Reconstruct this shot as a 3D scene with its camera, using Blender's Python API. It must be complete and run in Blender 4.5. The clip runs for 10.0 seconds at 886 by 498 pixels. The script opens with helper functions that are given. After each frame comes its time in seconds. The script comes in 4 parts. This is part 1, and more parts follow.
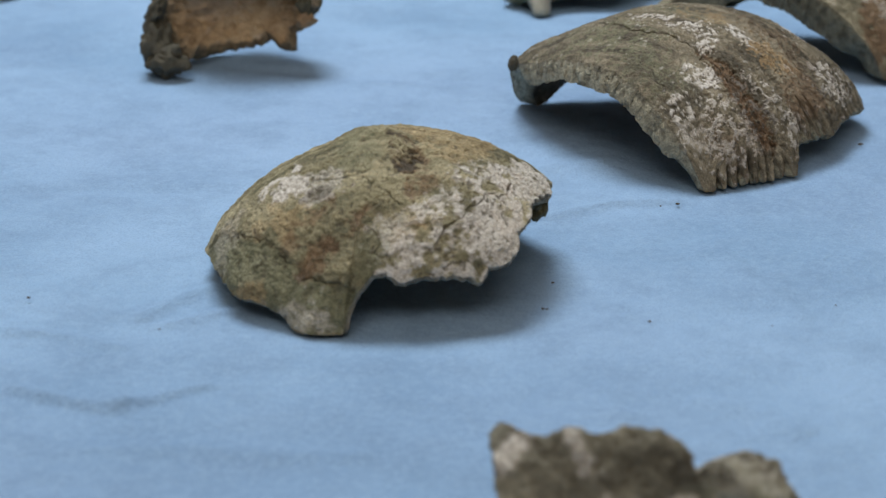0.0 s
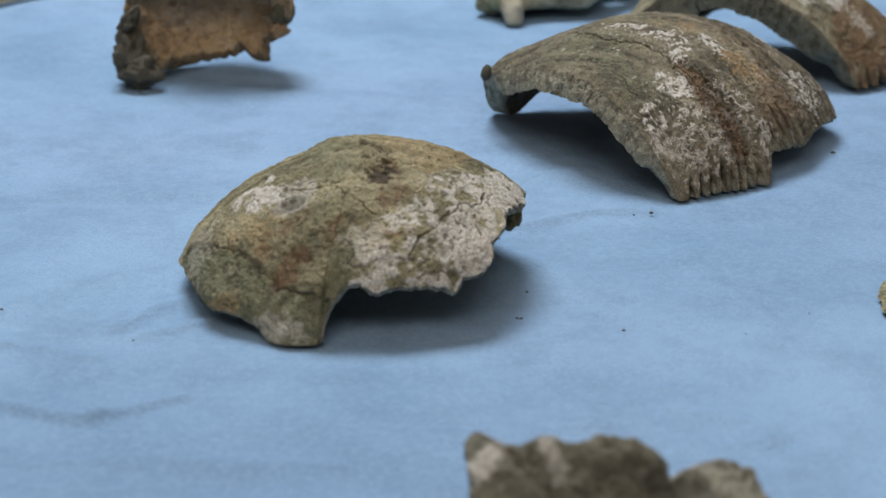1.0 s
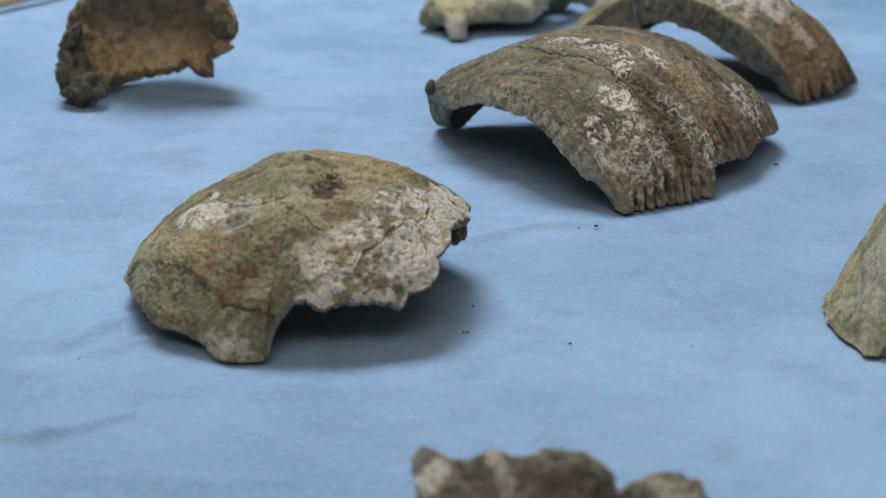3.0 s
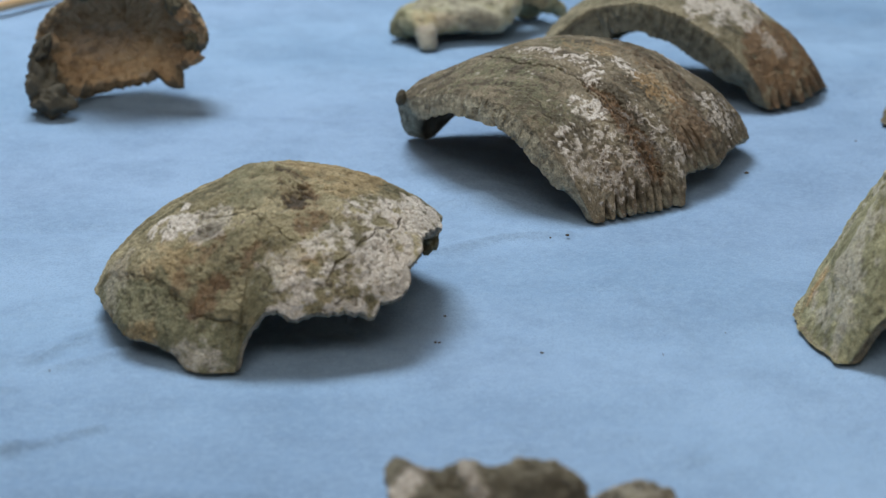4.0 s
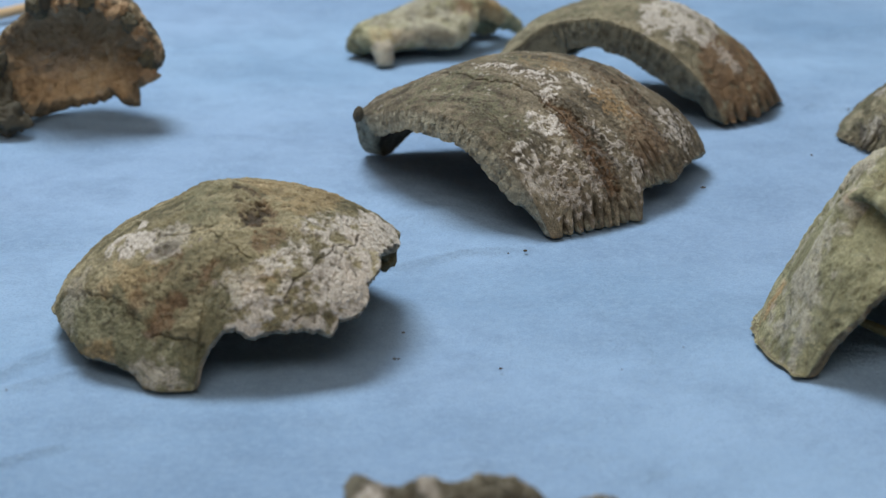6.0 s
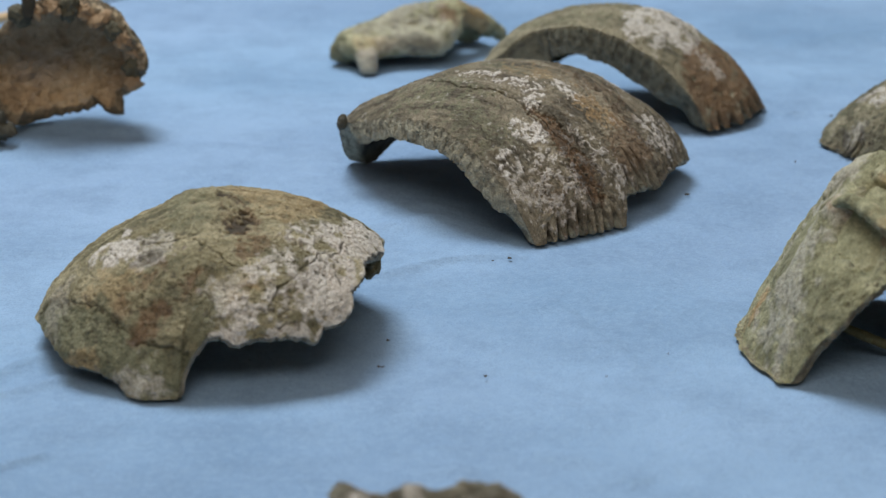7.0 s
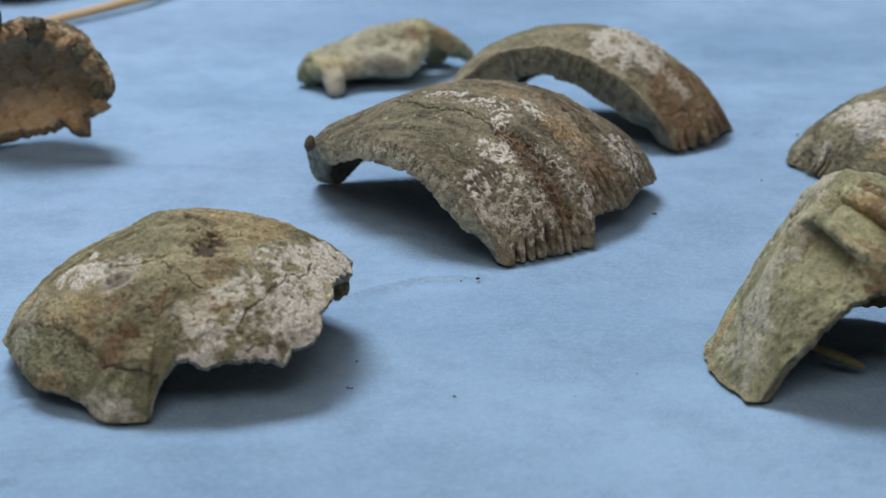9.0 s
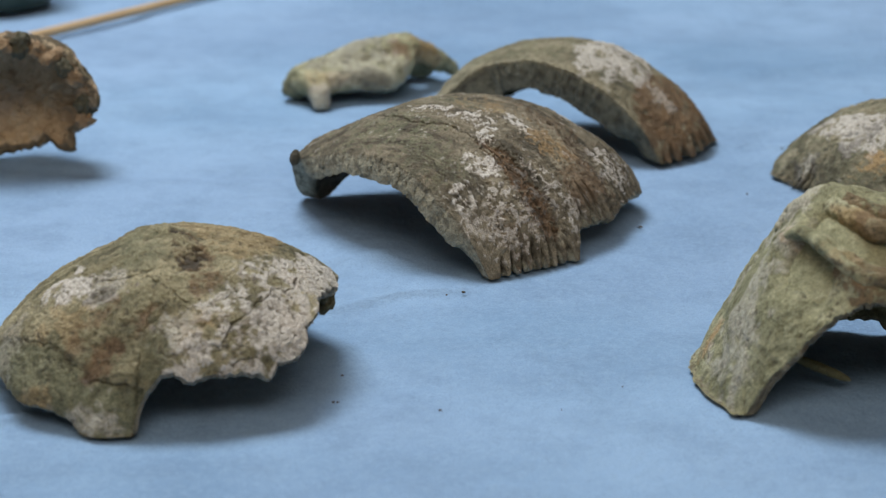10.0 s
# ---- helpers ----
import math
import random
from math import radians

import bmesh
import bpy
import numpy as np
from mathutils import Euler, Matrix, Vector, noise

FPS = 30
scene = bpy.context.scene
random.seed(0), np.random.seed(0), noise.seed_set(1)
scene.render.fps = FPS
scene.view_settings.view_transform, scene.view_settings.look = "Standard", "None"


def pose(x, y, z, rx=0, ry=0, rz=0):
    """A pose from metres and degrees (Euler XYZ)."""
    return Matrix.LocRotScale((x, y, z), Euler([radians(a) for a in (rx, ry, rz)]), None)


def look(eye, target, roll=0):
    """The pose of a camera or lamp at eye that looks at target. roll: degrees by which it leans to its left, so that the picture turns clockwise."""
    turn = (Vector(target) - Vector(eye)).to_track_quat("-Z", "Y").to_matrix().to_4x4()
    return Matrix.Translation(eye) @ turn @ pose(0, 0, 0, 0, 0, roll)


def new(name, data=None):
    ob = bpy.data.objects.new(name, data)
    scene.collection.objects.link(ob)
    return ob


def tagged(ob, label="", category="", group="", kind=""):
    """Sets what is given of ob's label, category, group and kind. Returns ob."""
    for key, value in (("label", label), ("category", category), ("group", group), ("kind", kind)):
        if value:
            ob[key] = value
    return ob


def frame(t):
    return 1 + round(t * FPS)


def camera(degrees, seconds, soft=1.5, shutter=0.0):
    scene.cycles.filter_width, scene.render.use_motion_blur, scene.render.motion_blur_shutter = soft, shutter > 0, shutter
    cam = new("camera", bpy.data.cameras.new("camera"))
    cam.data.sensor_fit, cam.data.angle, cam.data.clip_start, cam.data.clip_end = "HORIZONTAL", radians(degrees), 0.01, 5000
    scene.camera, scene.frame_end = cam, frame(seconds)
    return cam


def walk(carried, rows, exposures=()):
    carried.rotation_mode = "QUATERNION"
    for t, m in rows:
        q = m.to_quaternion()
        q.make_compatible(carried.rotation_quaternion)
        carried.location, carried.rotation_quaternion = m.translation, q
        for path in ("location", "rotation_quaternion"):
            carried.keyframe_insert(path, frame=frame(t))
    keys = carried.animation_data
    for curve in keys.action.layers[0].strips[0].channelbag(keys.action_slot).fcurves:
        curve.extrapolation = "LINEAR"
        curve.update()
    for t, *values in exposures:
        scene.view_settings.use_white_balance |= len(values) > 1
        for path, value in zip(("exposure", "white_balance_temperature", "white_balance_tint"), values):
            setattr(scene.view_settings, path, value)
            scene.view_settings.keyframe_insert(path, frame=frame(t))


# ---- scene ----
# ---- camera: a pan and tilt from one stand, a quarter of a metre over the table ----
TOP = 0.75  # height of the table's top
cam = camera(24.0, 10.0, soft=1.2)
cam.data.dof.use_dof = True
cam.data.dof.focus_distance = 0.762
cam.data.dof.aperture_fstop = 14.5
EYE = (0.0, 0.0, TOP + 0.25)
ROWS = [  # seconds, yaw, pitch, roll
    (0.0, 0.0, -20.0, 0.0), (0.5, -0.361, -19.868, -0.01), (1.0, -0.761, -19.73, 0.0), (1.5, -1.152, -19.609, 0.015),
    (2.0, -1.573, -19.508, 0.015), (2.5, -1.948, -19.431, 0.012), (4.0, -3.174, -19.052, 0.0), (4.5, -3.548, -18.92, 0.0),
    (5.0, -3.894, -18.803, 0.015), (5.5, -4.153, -18.703, 0.012), (7.0, -4.849, -18.4, -0.01), (7.5, -5.066, -18.284, -0.012),
    (8.0, -5.303, -18.149, -0.033), (8.5, -5.529, -18.005, -0.055), (9.0, -5.767, -17.83, -0.066), (9.5, -5.987, -17.649, -0.075),
    (10.0, -6.185, -17.451, -0.06),
]
walk(cam, [(t, pose(*EYE, 90 + pitch, 0, yaw) @ pose(0, 0, 0, 0, 0, roll)) for t, yaw, pitch, roll in ROWS],
     [(0.0, -0.06), (10.0, -0.06)])

# ---- light: two broad lamps under the ceiling, one an added fill, and the cream room round them ----
world = bpy.data.worlds.new("world")
world.use_nodes = True
world.node_tree.nodes["Background"].inputs[0].default_value = (0.6, 0.75, 1.0, 1)
world.node_tree.nodes["Background"].inputs[1].default_value = 0.3
scene.world = world


def area_lamp(name, eye, target, size, size_y, watts, colour):
    data = bpy.data.lights.new(name, "AREA")
    data.shape, data.size, data.size_y, data.energy, data.color = "RECTANGLE", size, size_y, watts, colour
    ob = new(name, data)
    ob.matrix_world = look(eye, target)
    return ob


area_lamp("unseen_lamp", (-0.26, 1.42, 2.4), (0.02, 0.85, TOP), 0.85, 0.65, 38.0, (0.925, 0.965, 1.0))
# added warm fill from the front: lifts camera-facing sides and tints shadows
area_lamp("unseen_lamp", (-0.1, -0.9, 2.5), (0.05, 0.7, TOP), 1.5, 0.9, 24.0, (1.0, 0.87, 0.74))


# ---- materials ----
class Nodes:
    """A short hand for node trees."""

    def __init__(self, name):
        self.mat = bpy.data.materials.new(name)
        self.mat.use_nodes = True
        self.tree = self.mat.node_tree
        self.bsdf = self.tree.nodes["Principled BSDF"]

    def node(self, kind, **values):
        n = self.tree.nodes.new(kind)
        for key, value in values.items():
            n.inputs[key].default_value = value
        return n

    def link(self, a, b):
        self.tree.links.new(a, b)

    def coord(self):
        return self.node("ShaderNodeTexCoord").outputs["Object"]

    def noise(self, scale, detail=6.0, rough=0.6, where=None):
        n = self.node("ShaderNodeTexNoise", Scale=scale, Detail=detail, Roughness=rough)
        self.link(where or self.coord(), n.inputs["Vector"])
        return n.outputs["Fac"]

    def ramp(self, fac, stops):
        n = self.node("ShaderNodeValToRGB")
        els = n.color_ramp.elements
        while len(els) < len(stops):
            els.new(0.5)
        for e, (at, col) in zip(els, stops):
            e.position = at
            e.color = (*col, 1) if isinstance(col, tuple) else (col, col, col, 1)
        self.link(fac, n.inputs["Fac"])
        return n.outputs["Color"]

    def mix(self, fac, a, b, blend="MIX"):
        n = self.tree.nodes.new("ShaderNodeMix")
        n.data_type, n.blend_type = "RGBA", blend
        for value, socket in ((fac, n.inputs[0]), (a, n.inputs[6]), (b, n.inputs[7])):
            if isinstance(value, float):
                socket.default_value = value
            elif isinstance(value, tuple):
                socket.default_value = (*value, 1)
            else:
                self.link(value, socket)
        return n.outputs[2]

    def maths(self, op, a, b=0.0):
        n = self.tree.nodes.new("ShaderNodeMath")
        n.operation = op
        for value, socket in ((a, n.inputs[0]), (b, n.inputs[1])):
            if isinstance(value, (int, float)):
                socket.default_value = value
            else:
                self.link(value, socket)
        return n.outputs[0]

    def stains(self, name):
        n = self.tree.nodes.new("ShaderNodeAttribute")
        n.attribute_name = name
        s = self.tree.nodes.new("ShaderNodeSeparateColor")
        self.link(n.outputs["Color"], s.inputs[0])
        return s.outputs

    def bump(self, height, strength, distance, after=None):
        n = self.node("ShaderNodeBump", Strength=strength, Distance=distance)
        self.link(height, n.inputs["Height"])
        if after is not None:
            self.link(after, n.inputs["Normal"])
        return n.outputs["Normal"]

    def finish(self, colour, roughness, normal=None, specular=0.3):
        for value, key in ((colour, "Base Color"), (roughness, "Roughness"), (normal, "Normal")):
            if value is None:
                continue
            if isinstance(value, (float, tuple)):
                self.bsdf.inputs[key].default_value = (*value, 1) if isinstance(value, tuple) else value
            else:
                self.link(value, self.bsdf.inputs[key])
        self.bsdf.inputs["Specular IOR Level"].default_value = specular
        return self.mat


def bone_material(name, dark, mid, light, cut, grain=900.0):
    """Old bone: a mottled ground of three tones, with chalk, ochre, rust, dirt and moss where the mesh carries them,
    the last two partly painted shade, and a spongy break.
    """
    n = Nodes(name)
    broad, fine, dust = n.noise(45.0, 5.0, 0.62), n.noise(260.0, 6.0, 0.7), n.noise(grain, 3.0, 0.6)
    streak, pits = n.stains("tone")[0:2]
    tone = n.maths("ADD", n.maths("MULTIPLY", broad, 0.4), n.maths("MULTIPLY", fine, 0.3))
    tone = n.maths("ADD", tone, n.maths("MULTIPLY", streak, 0.3))
    colour = n.ramp(tone, [(0.40, dark), (0.5, mid), (0.60, light)])
    chalk, rust, dirt_shade = n.stains("stain")[0:3]
    ochre, brk, moss_shade = n.stains("crust")[0:3]
    colour = n.mix(moss_shade, colour, n.ramp(fine, [(0.3, (0.10, 0.105, 0.062)), (0.7, (0.23, 0.235, 0.15))]))
    colour = n.mix(ochre, colour, n.ramp(fine, [(0.3, (0.30, 0.19, 0.085)), (0.7, (0.50, 0.36, 0.19))]))
    colour = n.mix(rust, colour, n.ramp(fine, [(0.3, (0.098, 0.058, 0.033)), (0.7, (0.21, 0.13, 0.072))]))
    colour = n.mix(brk, colour, n.ramp(fine, [(0.36, tuple(0.55 * c for c in cut)), (0.6, cut)]))
    colour = n.mix(chalk, colour, n.ramp(dust, [(0.36, (0.40, 0.375, 0.325)), (0.6, (0.70, 0.68, 0.64))]))
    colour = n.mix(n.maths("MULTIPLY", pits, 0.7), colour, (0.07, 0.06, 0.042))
    colour = n.mix(dirt_shade, colour, (0.035, 0.030, 0.022))
    colour = n.mix(n.maths("MULTIPLY", n.ramp(dust, [(0.5, 0.0), (0.64, 1.0)]), 0.22), colour, tuple(0.5 * c for c in dark))
    grit = n.noise(2400.0, 3.0, 0.7)
    colour = n.mix(0.75, colour, n.ramp(grit, [(0.34, 0.25), (0.5, 0.52), (0.66, 0.75)]), "OVERLAY")
    speck = n.ramp(n.noise(520.0, 2.0, 0.5), [(0.66, 0.0), (0.72, 1.0)])
    colour = n.mix(n.maths("MULTIPLY", speck, 0.3), colour, (0.06, 0.052, 0.04))
    pores = n.node("ShaderNodeTexVoronoi", Scale=650.0)
    n.link(n.coord(), pores.inputs["Vector"])
    hole = n.ramp(pores.outputs["Distance"], [(0.0, 0.0), (0.45, 1.0)])
    porous = n.mix(brk, (1.0, 1.0, 1.0), hole)
    normal = n.bump(fine, 1.0, 0.0016)
    normal = n.bump(dust, 0.7, 0.0006, normal)
    normal = n.bump(porous, 0.7, 0.0009, normal)
    normal = n.bump(grit, 0.6, 0.0003, normal)
    rough = n.ramp(broad, [(0.3, 0.62), (0.7, 0.86)])
    return n.finish(colour, rough, normal, 0.25)


def cloth_material():
    n = Nodes("blue_cloth")
    wide, broad, mid, fine = n.noise(2.6, 3.0, 0.5), n.noise(6.0, 4.0, 0.55), n.noise(38.0, 5.0, 0.65), n.noise(420.0, 4.0, 0.7)
    fibre = n.noise(1500.0, 2.0, 0.6)
    colour = n.ramp(broad, [(0.38, (0.155, 0.27, 0.425)), (0.62, (0.25, 0.395, 0.585))])
    colour = n.mix(n.maths("MULTIPLY", n.ramp(wide, [(0.42, 0.0), (0.6, 1.0)]), 0.4), colour, (0.285, 0.395, 0.585))
    colour = n.mix(n.maths("MULTIPLY", n.ramp(mid, [(0.44, 0.0), (0.66, 1.0)]), 0.35), colour, (0.135, 0.215, 0.335))
    colour = n.mix(n.maths("MULTIPLY", n.ramp(fine, [(0.44, 0.0), (0.62, 1.0)]), 0.35), colour, (0.275, 0.41, 0.58))
    colour = n.mix(n.maths("MULTIPLY", n.ramp(fibre, [(0.48, 0.0), (0.66, 1.0)]), 0.3), colour, (0.11, 0.18, 0.305))
    normal = n.bump(mid, 0.5, 0.005)
    normal = n.bump(fine, 0.7, 0.0011, normal)
    normal = n.bump(fibre, 0.3, 0.0003, normal)
    return n.finish(colour, 0.92, normal, 0.12)


def plain_material(name, a, b, scale, roughness, bump=0.3, depth=0.002):
    n = Nodes(name)
    f = n.noise(scale, 6.0, 0.6)
    return n.finish(n.ramp(f, [(0.3, a), (0.7, b)]), roughness, n.bump(f, bump, depth))


def stick_material():
    n = Nodes("pale_wood")
    m = n.node("ShaderNodeMapping")
    m.inputs["Scale"].default_value = (30.0, 900.0, 900.0)
    n.link(n.coord(), m.inputs["Vector"])
    f = n.noise(1.0, 5.0, 0.6, m.outputs["Vector"])
    return n.finish(n.ramp(f, [(0.3, (0.40, 0.27, 0.14)), (0.7, (0.58, 0.44, 0.27))]), 0.5, n.bump(f, 0.2, 0.0004))


CLOTH = cloth_material()
BONE_OLIVE = bone_material("olive_bone", (0.095, 0.09, 0.052), (0.235, 0.215, 0.13), (0.38, 0.345, 0.225), (0.40, 0.37, 0.29))
BONE_TAUPE = bone_material("taupe_bone", (0.052, 0.046, 0.032), (0.15, 0.131, 0.092), (0.275, 0.245, 0.178), (0.40, 0.385, 0.29))
BONE_GREY = bone_material("grey_green_bone", (0.10, 0.095, 0.065), (0.20, 0.185, 0.125), (0.31, 0.285, 0.20), (0.21, 0.215, 0.165))
BONE_PALE = bone_material("pale_green_bone", (0.15, 0.15, 0.085), (0.29, 0.29, 0.175), (0.43, 0.42, 0.28), (0.25, 0.22, 0.15))
BONE_TAN = bone_material("tan_bone", (0.30, 0.21, 0.125), (0.50, 0.38, 0.245), (0.62, 0.50, 0.34), (0.30, 0.24, 0.16))
BONE_ASH = bone_material("ash_bone", (0.085, 0.08, 0.06), (0.16, 0.155, 0.12), (0.25, 0.24, 0.185), (0.40, 0.37, 0.30))
# unseen walls: this warm cream is set to tint light bounced into shadows
WALL = plain_material("cream_paint", (0.70, 0.58, 0.46), (0.76, 0.64, 0.52), 6.0, 0.85)
CEILING = plain_material("white_paint", (0.74, 0.74, 0.73), (0.8, 0.8, 0.79), 5.0, 0.9)
FLOOR = plain_material("grey_lino", (0.20, 0.21, 0.22), (0.27, 0.28, 0.29), 9.0, 0.55)
WOOD = plain_material("table_wood", (0.22, 0.14, 0.08), (0.34, 0.23, 0.14), 25.0, 0.5)
GREEN = plain_material("dark_green_glaze", (0.022, 0.045, 0.042), (0.05, 0.08, 0.072), 60.0, 0.35)
STICK = stick_material()
CRUMB = plain_material("dark_crumb", (0.03, 0.027, 0.022), (0.09, 0.08, 0.065), 900.0, 0.9)


# ---- shapes ----
def hashed(ix, iy, iz, seed):
    h = (ix * 374761393 + iy * 668265263 + iz * 2147483647 + seed * 1274126177) & 0xFFFFFFFF
    h = ((h ^ (h >> 13)) * 1274126177) & 0xFFFFFFFF
    h = ((h ^ (h >> 16)) * 2246822519) & 0xFFFFFFFF
    return ((h ^ (h >> 15)) & 0xFFFF) / 65535.0


def value_noise(p, seed=0):
    """Smooth noise from -1 to 1 at the points p (n, 3)."""
    i = np.floor(p).astype(np.int64)
    f = p - i
    f = f * f * (3 - 2 * f)
    out = 0
    for dx in (0, 1):
        for dy in (0, 1):
            for dz in (0, 1):
                w = (f[:, 0] if dx else 1 - f[:, 0]) * (f[:, 1] if dy else 1 - f[:, 1]) * (f[:, 2] if dz else 1 - f[:, 2])
                out = out + w * hashed(i[:, 0] + dx, i[:, 1] + dy, i[:, 2] + dz, seed)
    return out * 2 - 1


def fbm(p, octaves=4, seed=0, gain=0.5):
    out, amp, total = 0, 1.0, 0
    for k in range(octaves):
        out, total = out + amp * value_noise(p * 2.03 ** k + 17.3 * k, seed + k), total + amp
        amp *= gain
    return out / total


def smooth(a, b, x):
    t = np.clip((x - a) / (b - a), 0, 1)
    return t * t * (3 - 2 * t)


def to_line(u, v, line):
    """Distance of each (u, v) from a broken line."""
    best = np.full(u.shape, 9.0)
    for (ax, ay), (bx, by) in zip(line, line[1:]):
        dx, dy = bx - ax, by - ay
        s = np.clip(((u - ax) * dx + (v - ay) * dy) / (dx * dx + dy * dy + 1e-12), 0, 1)
        best = np.minimum(best, np.hypot(u - ax - s * dx, v - ay - s * dy))
    return best


def within(u, v, corners):
    """How deep each (u, v) lies inside a closed outline; negative outside."""
    odd = np.zeros(u.shape, bool)
    for (ax, ay), (bx, by) in zip(corners, corners[1:] + corners[:1]):
        if ay != by:
            odd ^= ((ay > v) != (by > v)) & (u < (bx - ax) * (v - ay) / (by - ay) + ax)
    return np.where(odd, 1, -1) * to_line(u, v, corners + corners[:1])


def rim_angle(theta, outline):
    """How far the shell reaches from its pole, for each heading, out of corners (heading, reach) in degrees."""
    pts = [(r / 90 * math.cos(radians(h)), r / 90 * math.sin(radians(h))) for h, r in outline]
    cx, cy = np.cos(theta), np.sin(theta)
    best = np.zeros(theta.shape)
    for (ax, ay), (bx, by) in zip(pts, pts[1:] + pts[:1]):
        dx, dy = bx - ax, by - ay
        det = cx * -dy + cy * dx
        det = np.where(np.abs(det) < 1e-9, 1e-9, det)
        r, s = (ax * -dy + ay * dx) / det, (cx * ay - cy * ax) / det
        best = np.where((s >= -1e-6) & (s <= 1 + 1e-6) & (r > 0), np.maximum(best, r), best)
    return best * 90


def mesh_object(name, verts, faces, material, smooth_faces=True):
    me = bpy.data.meshes.new(name)
    me.from_pydata(verts.tolist() if isinstance(verts, np.ndarray) else verts, [], faces.tolist() if isinstance(faces, np.ndarray) else faces)
    me.polygons.foreach_set("use_smooth", [smooth_faces] * len(me.polygons))
    me.materials.append(material)
    me.update()
    return new(name, me)


def shell(name, place, turn, radii, outline, thick, material, label="", category="bone fragment", seed=1, columns=420, rows=110,
          rough=0.0009, warp=0.0014, jag=2.0, fleck=1.0, bite=0.05, blur=0.6, streaky=0.5, teeth=(), dents=(), ridges=(), cracks=(), patches=(), areas=(), soft_rim=0.010, specks=0.0, bevel=(0, 0, 0.0), inside=None, inside_patches=(), inside_rough=0.0009, stretch=1.0):
    """A broken piece of a curved bone: a cap of an ellipsoid, with a ragged rim, a thickness, dents (u, v, width, metres),
    ridges and cracks (a line in u, v; width; metres) stains (kind, u, v, long, wide, turn, strength) and areas with an outline (kind, strength, raggedness, fill, step, corners). u and v run from the cap's pole,
    one unit to its equator; teeth (from, to, count, degrees) make a toothed seam of a part of the rim."""
    rng = np.random.RandomState(seed)
    fine_h = np.linspace(-180, 180, 7201)
    weight = np.ones(7201)
    for start, end, _, _ in teeth:
        weight = weight + 1.6 * smooth(start - 3, start, fine_h) * (1 - smooth(end, end + 3, fine_h))
    share = np.concatenate([[0.0], np.cumsum((weight[1:] + weight[:-1]) / 2)])
    theta = np.radians(np.interp(np.arange(columns) / columns * share[-1], share, fine_h))
    reach = rim_angle(theta, outline)
    ring = np.stack([np.cos(theta) * 3, np.sin(theta) * 3, np.full(columns, seed * 1.7)], 1)
    reach = reach + jag * (0.55 * value_noise(ring * 3, seed) + 0.45 * value_noise(ring * 9, seed + 1) + 0.25 * value_noise(ring * 24, seed + 2))
    seam, gap = np.zeros(columns), np.zeros(columns)
    for start, end, count, deep in teeth:
        h = np.degrees(theta)
        inside_seam = smooth(start, start + 2, h) * (1 - smooth(end - 2, end, h))
        wave = (h - start) / (end - start) * count + 0.3 * value_noise(ring * 3, seed + 5)
        saw = np.abs((wave % 1.0) - 0.5) * 2
        depth = 0.45 + 1.3 * np.abs(value_noise(ring * 5, seed + 6))
        gap = np.maximum(gap, inside_seam * deep * depth * np.clip(saw * 1.7 - 0.4, 0, 1))
        seam = np.maximum(seam, inside_seam * smooth(0.35, 0.7, saw))
    s = (np.linspace(0, 1, rows) ** 0.85)[1:]
    t2, s2 = np.tile(theta, rows - 1), np.repeat(s, columns)
    phi = np.radians(s2 * np.tile(reach, rows - 1) - np.tile(gap, rows - 1) * smooth(0.72, 1.0, s2))
    t2, phi = np.append(t2, 0.0), np.append(phi, 0.0)
    s2 = np.append(s2, 0.0)
    u, v = phi / (np.pi / 2) * np.cos(t2), phi / (np.pi / 2) * np.sin(t2)
    unit = np.stack([np.sin(phi) * np.cos(t2), np.sin(phi) * np.sin(t2), np.cos(phi)], 1)
    r = np.array(radii)
    base = unit * r
    base[:, 0] *= np.where(base[:, 0] > 0, stretch, 1.0)
    normal = unit / r
    normal /= np.linalg.norm(normal, axis=1)[:, None]
    q = base * 1000.0  # millimetres
    stain, crust = np.zeros((len(u), 4)), np.zeros((len(u), 4))
    grain, mottle = fbm(q / (3.2 * fleck), 4 if fleck > 0.6 else 2, seed + 9, 0.65), fbm(q / (9.0 * fleck), 4, seed + 20, 0.65)
    pit = fbm(q / 1.5, 3, seed + 40, 0.6)
    height = warp * fbm(q / 22.0, 2, seed + 30) + rough * fbm(q / 6.0, 4, seed + 33, 0.6) + rough * 0.6 * pit
    tone = np.zeros((len(u), 4))
    tone[:, 0] = 0.5 + streaky * fbm(q * np.array([0.03, 0.24, 0.1]), 4, seed + 45, 0.6)
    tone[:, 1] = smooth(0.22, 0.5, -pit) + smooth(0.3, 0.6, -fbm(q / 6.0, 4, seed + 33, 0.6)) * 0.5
    for du, dv, wide, deep in dents:
        height = height + deep * np.exp(-((u - du) ** 2 + (v - dv) ** 2) / (wide * wide))
    slots = dict(chalk=(stain, 0), rust=(stain, 1), dirt_shade=(stain, 2), ochre=(crust, 0), moss_shade=(crust, 2))

    def blot(uu, vv, mot, gra, patch):
        _, pu, pv, long, wide, angle, strength = patch
        ca, sa = math.cos(radians(angle)), math.sin(radians(angle))
        x, y = ((uu - pu) * ca + (vv - pv) * sa) / long, ((vv - pv) * ca - (uu - pu) * sa) / wide
        near = 1.0 - np.hypot(x, y)
        return smooth(0.0, blur, 0.9 * near + 1.3 * mot + 1.1 * gra - bite) * smooth(-0.7, 0.0, near) * strength

    for patch in patches:
        m = blot(u, v, mottle, grain, patch)
        arr, col = slots[patch[0]]
        arr[:, col] = np.maximum(arr[:, col], m)
        if patch[0] == "chalk":
            height = height + 0.0003 * m
